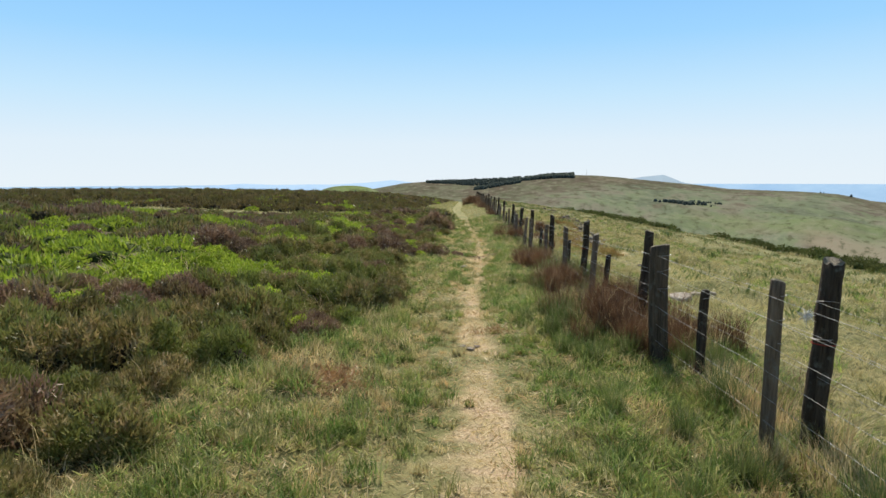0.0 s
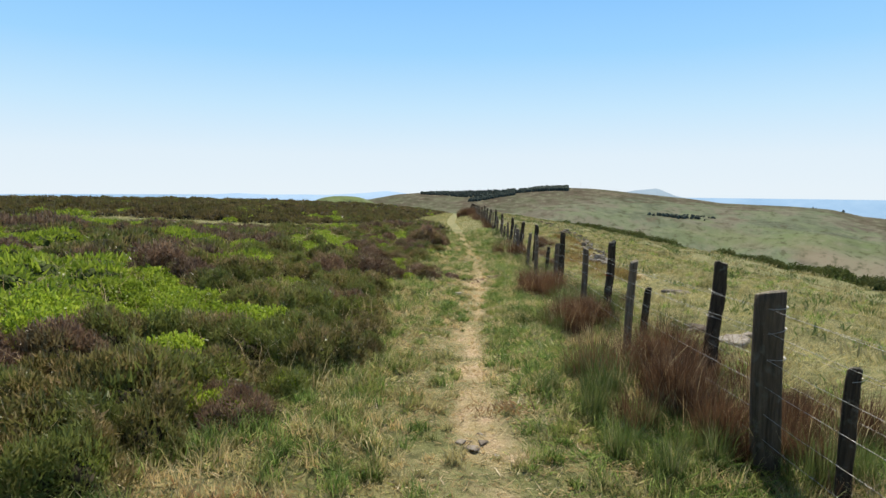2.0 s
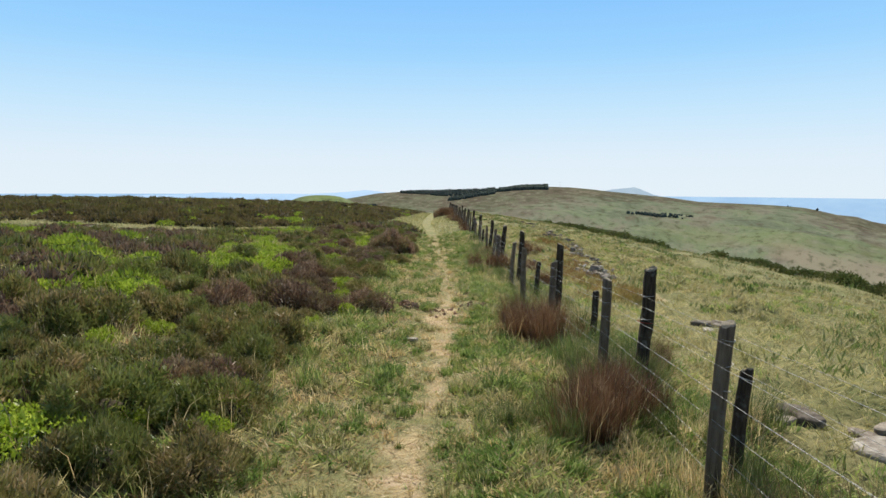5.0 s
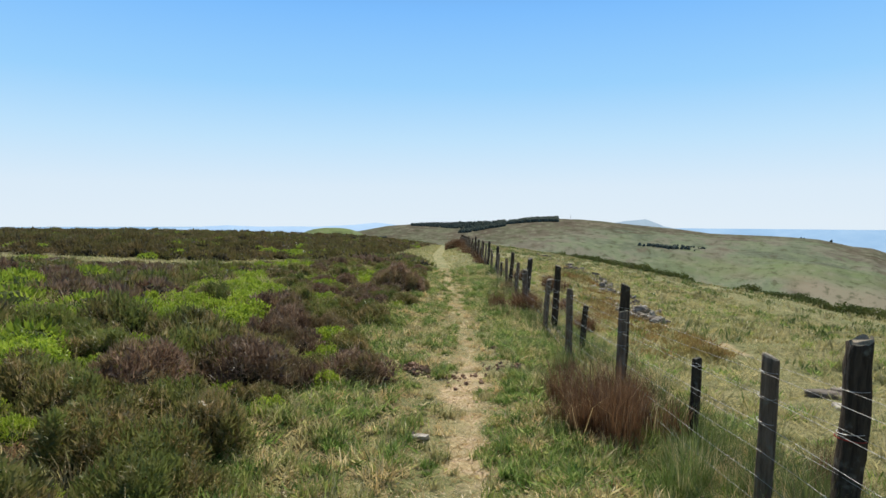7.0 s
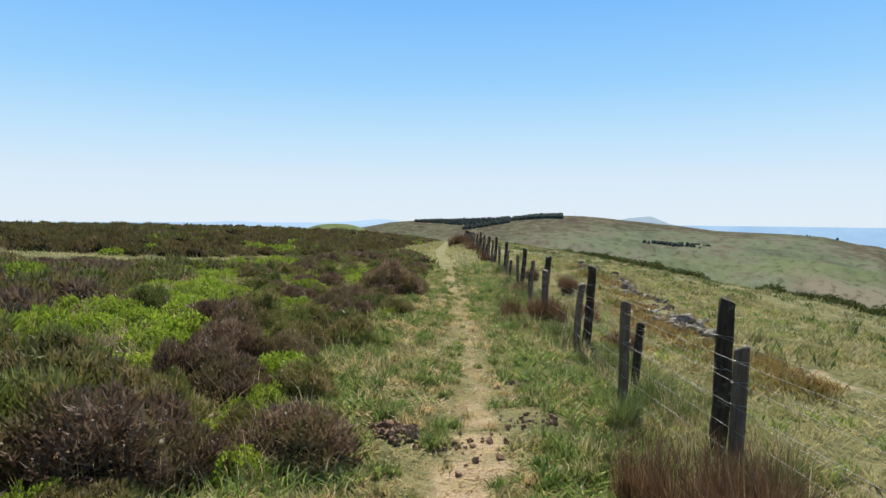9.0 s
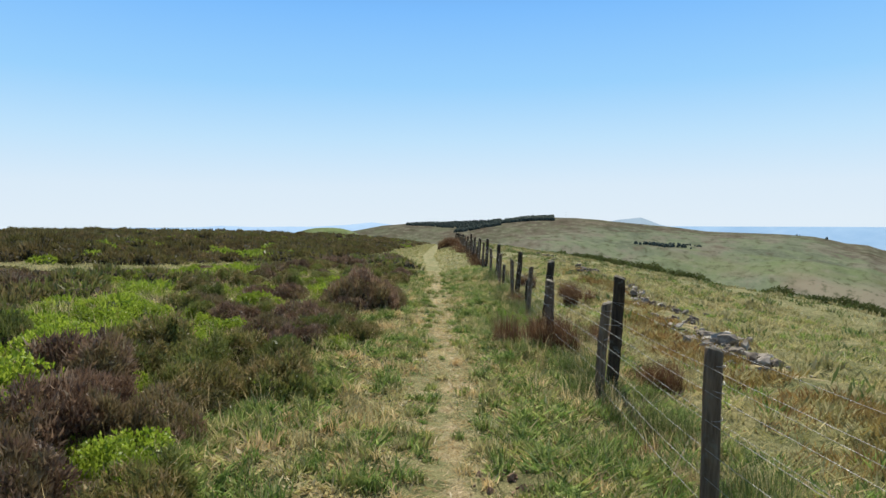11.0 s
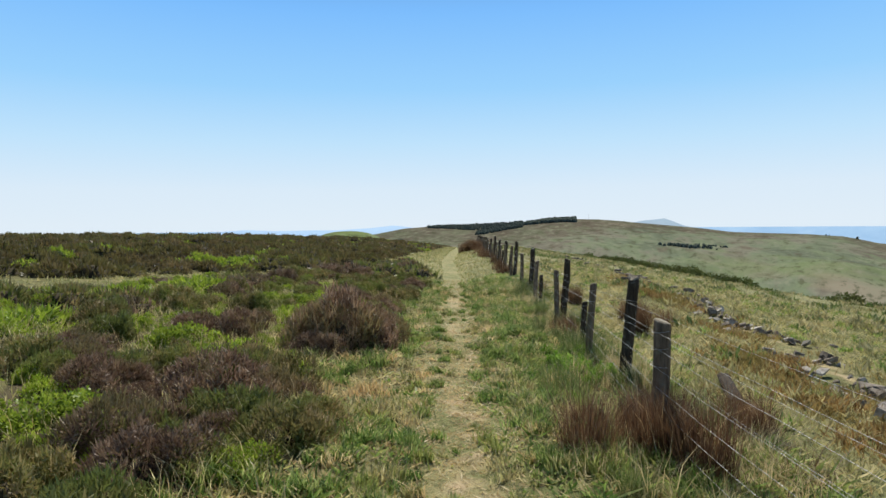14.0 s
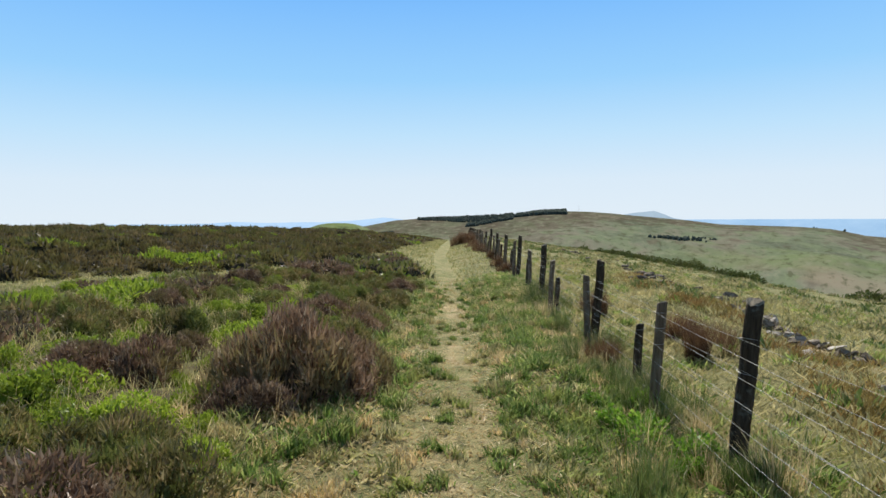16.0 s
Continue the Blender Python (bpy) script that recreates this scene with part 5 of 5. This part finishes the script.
def build_stones():
    rng = np.random.default_rng(14)
    rocks = [rock_mesh(900 + i, M_STONE, 13 + 2 * i, 0.5) for i in range(6)]
    slabs = [slab_mesh(930 + i, M_STONE) for i in range(3)]
    spots = [(3.6, 10.5, 0.38), (3.44, 10.42, 0.2), (3.72, 9.75, 0.42), (3.9, 10.2, 0.2), (4.15, 10.25, 0.24), (4.4, 10.2, 0.16), (4.8, 15.1, 0.3), (4.95, 14.95, 0.24), (5.2, 15.3, 0.2), (4.6, 14.4, 0.2), (0.36, 5.88, 0.13), (0.44, 5.97, 0.1), (0.29, 5.98, 0.08), (0.5, 5.8, 0.04), (0.25, 5.75, 0.045), (0.42, 6.15, 0.035), (0.45, 12.8, 0.15), (0.38, 12.85, 0.1), (-1.42, 6.84, 0.16), (3.1, 5.1, 0.12), (-0.33, 18.05, 0.1), (0.14, 17.95, 0.07)]
    for y in np.concatenate([rng.uniform(20.4, 21.9, 56), rng.uniform(21.9, 26, 150), rng.uniform(26, 31.5, 230), rng.uniform(31, 44, 170), rng.uniform(44, 74, 110)]):
        x = float(wall_x(y)) + rng.normal(0, 0.15 + 0.004 * y)
        if smooth_noise(x, y, 2.5, 90) > -0.4:
            spots.append((x, y, (0.07 + 0.19 * rng.random() ** 2.5) * (1.0 if y < 33 else 1.6)))
    rubble = []
    for x, y, s in spots:
        if y > 33:
            me = rocks[rng.integers(6)]
            rv = np.array([v.co[:] for v in me.vertices]) * [s * rng.uniform(0.8, 1.3), s, s * 0.9]
            a = rng.uniform(0, 6.28)
            rv = rv @ np.array([[math.cos(a), math.sin(a), 0], [-math.sin(a), math.cos(a), 0], [0, 0, 1]]) + [x, y, float(land(x, y)) + 0.25 * s]
            me.calc_loop_triangles()
            rubble.append((rv, np.array([t.vertices[:] for t in me.loop_triangles])))
            continue
        ob = new("stone", slabs[rng.integers(3)] if y < 16 and x > 3 else rocks[rng.integers(6)])
        heap = 0.14 * math.exp(-((x - float(wall_x(y))) / 0.2) ** 2) * rng.random() if y > 17 and x > 3 else 0.0
        ob.location = (x, y, float(land(x, y)) + (0.08 if x > 3 and y < 16 else 0.22 if x > 3 else 0.1) * s + heap)
        ob.scale, ob.rotation_euler = (s * rng.uniform(0.8, 1.3), s, s * rng.uniform(0.7, 1.2) * (0.95 if y < 16 and x > 3 else 1.0 if x > 3 else 0.5)), (rng.normal(0, 0.06 if y < 16 else 0.3), rng.normal(0, 0.06 if y < 16 else 0.3), rng.uniform(0, 6.28))
        tagged(ob, "pale grey gritstone block from a tumbled wall" if x > 3 else "small pale stone lying in the grass", "stone", "stones of the tumbled wall" if x > 3 else "loose stones")
    v, f = joined(rubble)
    tagged(new("rubble", mesh_of("rubble", v, f, [M_STONE])), "grey stones of the tumbled wall running away over the pasture", "stones", kind="stuff")
    clods = [rock_mesh(950 + i, M_CLOD, 18, 0.8) for i in range(4)]
    for hx, hy, spread, n in HEAPS:
        for _ in range(n):
            x, y = hx + rng.normal(0, spread), hy + rng.normal(0, spread * 0.9)
            s = 0.016 + 0.05 * rng.random() ** 2
            ob = new("peat_clod", clods[rng.integers(4)])
            ob.location, ob.scale, ob.rotation_euler = (x, y, float(land(x, y)) + 0.2 * s + (0.07 * rng.random() ** 0.5 * math.exp(-((x - hx) ** 2 + (y - hy) ** 2) / (1.6 * spread ** 2)) if n > 60 else 0.0)), (s, s, s), tuple(rng.uniform(0, 3, 3))
            tagged(ob, "dark crumbly clod lying on the trodden path", "clod", "clods on the path")


build_stones()


def build_fallen_post():
    """An old post lying askew in the grass beyond the fence."""
    ob = new("fallen_post", post_mesh(97, 0.62, 0.062, True, 0.05, M_POSTTOP, M_OLDPOST, 0.09, 0.2))
    foot, head = Vector((3.5, 22.5, 0)), Vector((3.7, 23.2, 0))
    foot.z, head.z = float(land(foot.x, foot.y)) + 0.06, float(land(head.x, head.y)) + 0.13
    ob.matrix_world = Matrix.Translation(foot) @ (head - foot).to_track_quat("Z", "Y").to_matrix().to_4x4()
    tagged(ob, "fallen blackened timber post lying in rough grass", "post")


build_fallen_post()


# ---- gorse along the brow, far woods, mast ----
def build_far_plants():
    rng = np.random.default_rng(44)
    gorse = bush_meshes("gorse", 3, 0.75, 0.75, 420, 0.2, 0.07, M_GORSE, M_GREENCORE, 0.5, 700)
    for i in range(220):
        y = rng.uniform(62, 128) if i > 120 else rng.uniform(26, 66)
        x = float(path_x(y)) + 20.0 + rng.normal(0, 0.55) - 0.03 * max(y - 70, 0)
        if y < 62 and smooth_noise(y, 0 * y, 14, 46) < 0.0:
            continue
        ob = place_bush("gorse_bush", gorse[rng.integers(3)], x, y, rng.uniform(0.5, 1.15) * (1.25 if y > 70 else 1.0), rng.uniform(0.5, 0.75), rng.uniform(0, 6.28), "dark green gorse bush on the brow of the pasture", "shrub", "gorse along the brow")

    def wood(name, spots, label):
        pieces = []
        for a, r, h in spots:
            x, y = r * math.sin(radians(a)), r * math.cos(radians(a))
            z = float(land(x, y))
            v, f = dome(h * rng.uniform(0.38, 0.6), h * 0.95, 4, 7, rng, 0.25)
            v = v + rng.normal(0, h * 0.035, v.shape)
            tv, tf = dome(h * 0.03, h * 0.4, 2, 5, rng, 0.0)
            pieces += [(v + [x, y, z + h * 0.08], f), (tv + [x, y, z - 0.2], tf)]
        v, f = joined(pieces)
        tagged(new(name, mesh_of(name, v, f, [M_WOODS])), label, "woodland", kind="stuff")

    top = [(a, 1492 - 2.0 * abs(a - 11) - rng.uniform(0, 90), rng.uniform(4.0, 6.0) + 1.5 * (a > 8.0)) for a in rng.uniform(5.6, 11.0, 620)]
    band = [(a, 1490 - rng.uniform(0, 150) * min(1, (a + 2.6) / 4), rng.uniform(2.4, 4.6)) for a in rng.uniform(-1.8, 6.4, 1100)]
    low = [(a, 1290 + 30 * (a - 3) - rng.uniform(0, 60), rng.uniform(3.5, 6.0)) for a in rng.uniform(2.4, 6.4, 260)]
    copse = [(a, 1150 + rng.normal(0, 5), rng.uniform(3.5, 6)) for a in rng.uniform(-5.0, -4.0, 16)]
    hedge = [(a, 690 + 3 * (a + 8), rng.uniform(2, 3.2)) for a in np.linspace(-9.0, -6.7, 11)] + [(31.9, 1488, 5.0), (29.9, 1490, 3.0), (30.1, 1490, 2.5)]
    slope = [(a, 1000 + rng.normal(0, 9) + 10 * math.sin(2.1 * a), rng.uniform(2.5, 5.0)) for a in rng.normal(19.8, 0.75, 120)] + [(a, 1085 + rng.normal(0, 6), rng.uniform(2, 3.5)) for a in rng.uniform(20.5, 23.0, 26)]
    wood("slope_copse", slope, "thin dark copse in a fold of the far hillside")
    wood("copse", copse + hedge, "small clumps of trees on the far slopes")
    wood("hilltop_wood", top, "dark wood along the crest of the far hill")
    wood("plantation", band + low, "dark conifer plantation below the far ridge")
    mast = tagged(new("radio_mast"), "thin grey radio mast on the far hill", "mast")
    a, r = radians(12.1), 1485
    mx, my = r * math.sin(a), r * math.cos(a)
    mast.location = (mx, my, float(land(mx, my)))
    v, f = dome(0.22, 15, 6, 6, rng, 0.0)
    part("pole", mesh_of("pole", v, f, [M_MAST]), mast)
    v, f = dome(1.6, 1.0, 2, 6, rng, 0.0)
    part("base", mesh_of("base", v, f, [M_MAST]), mast)


build_far_plants()
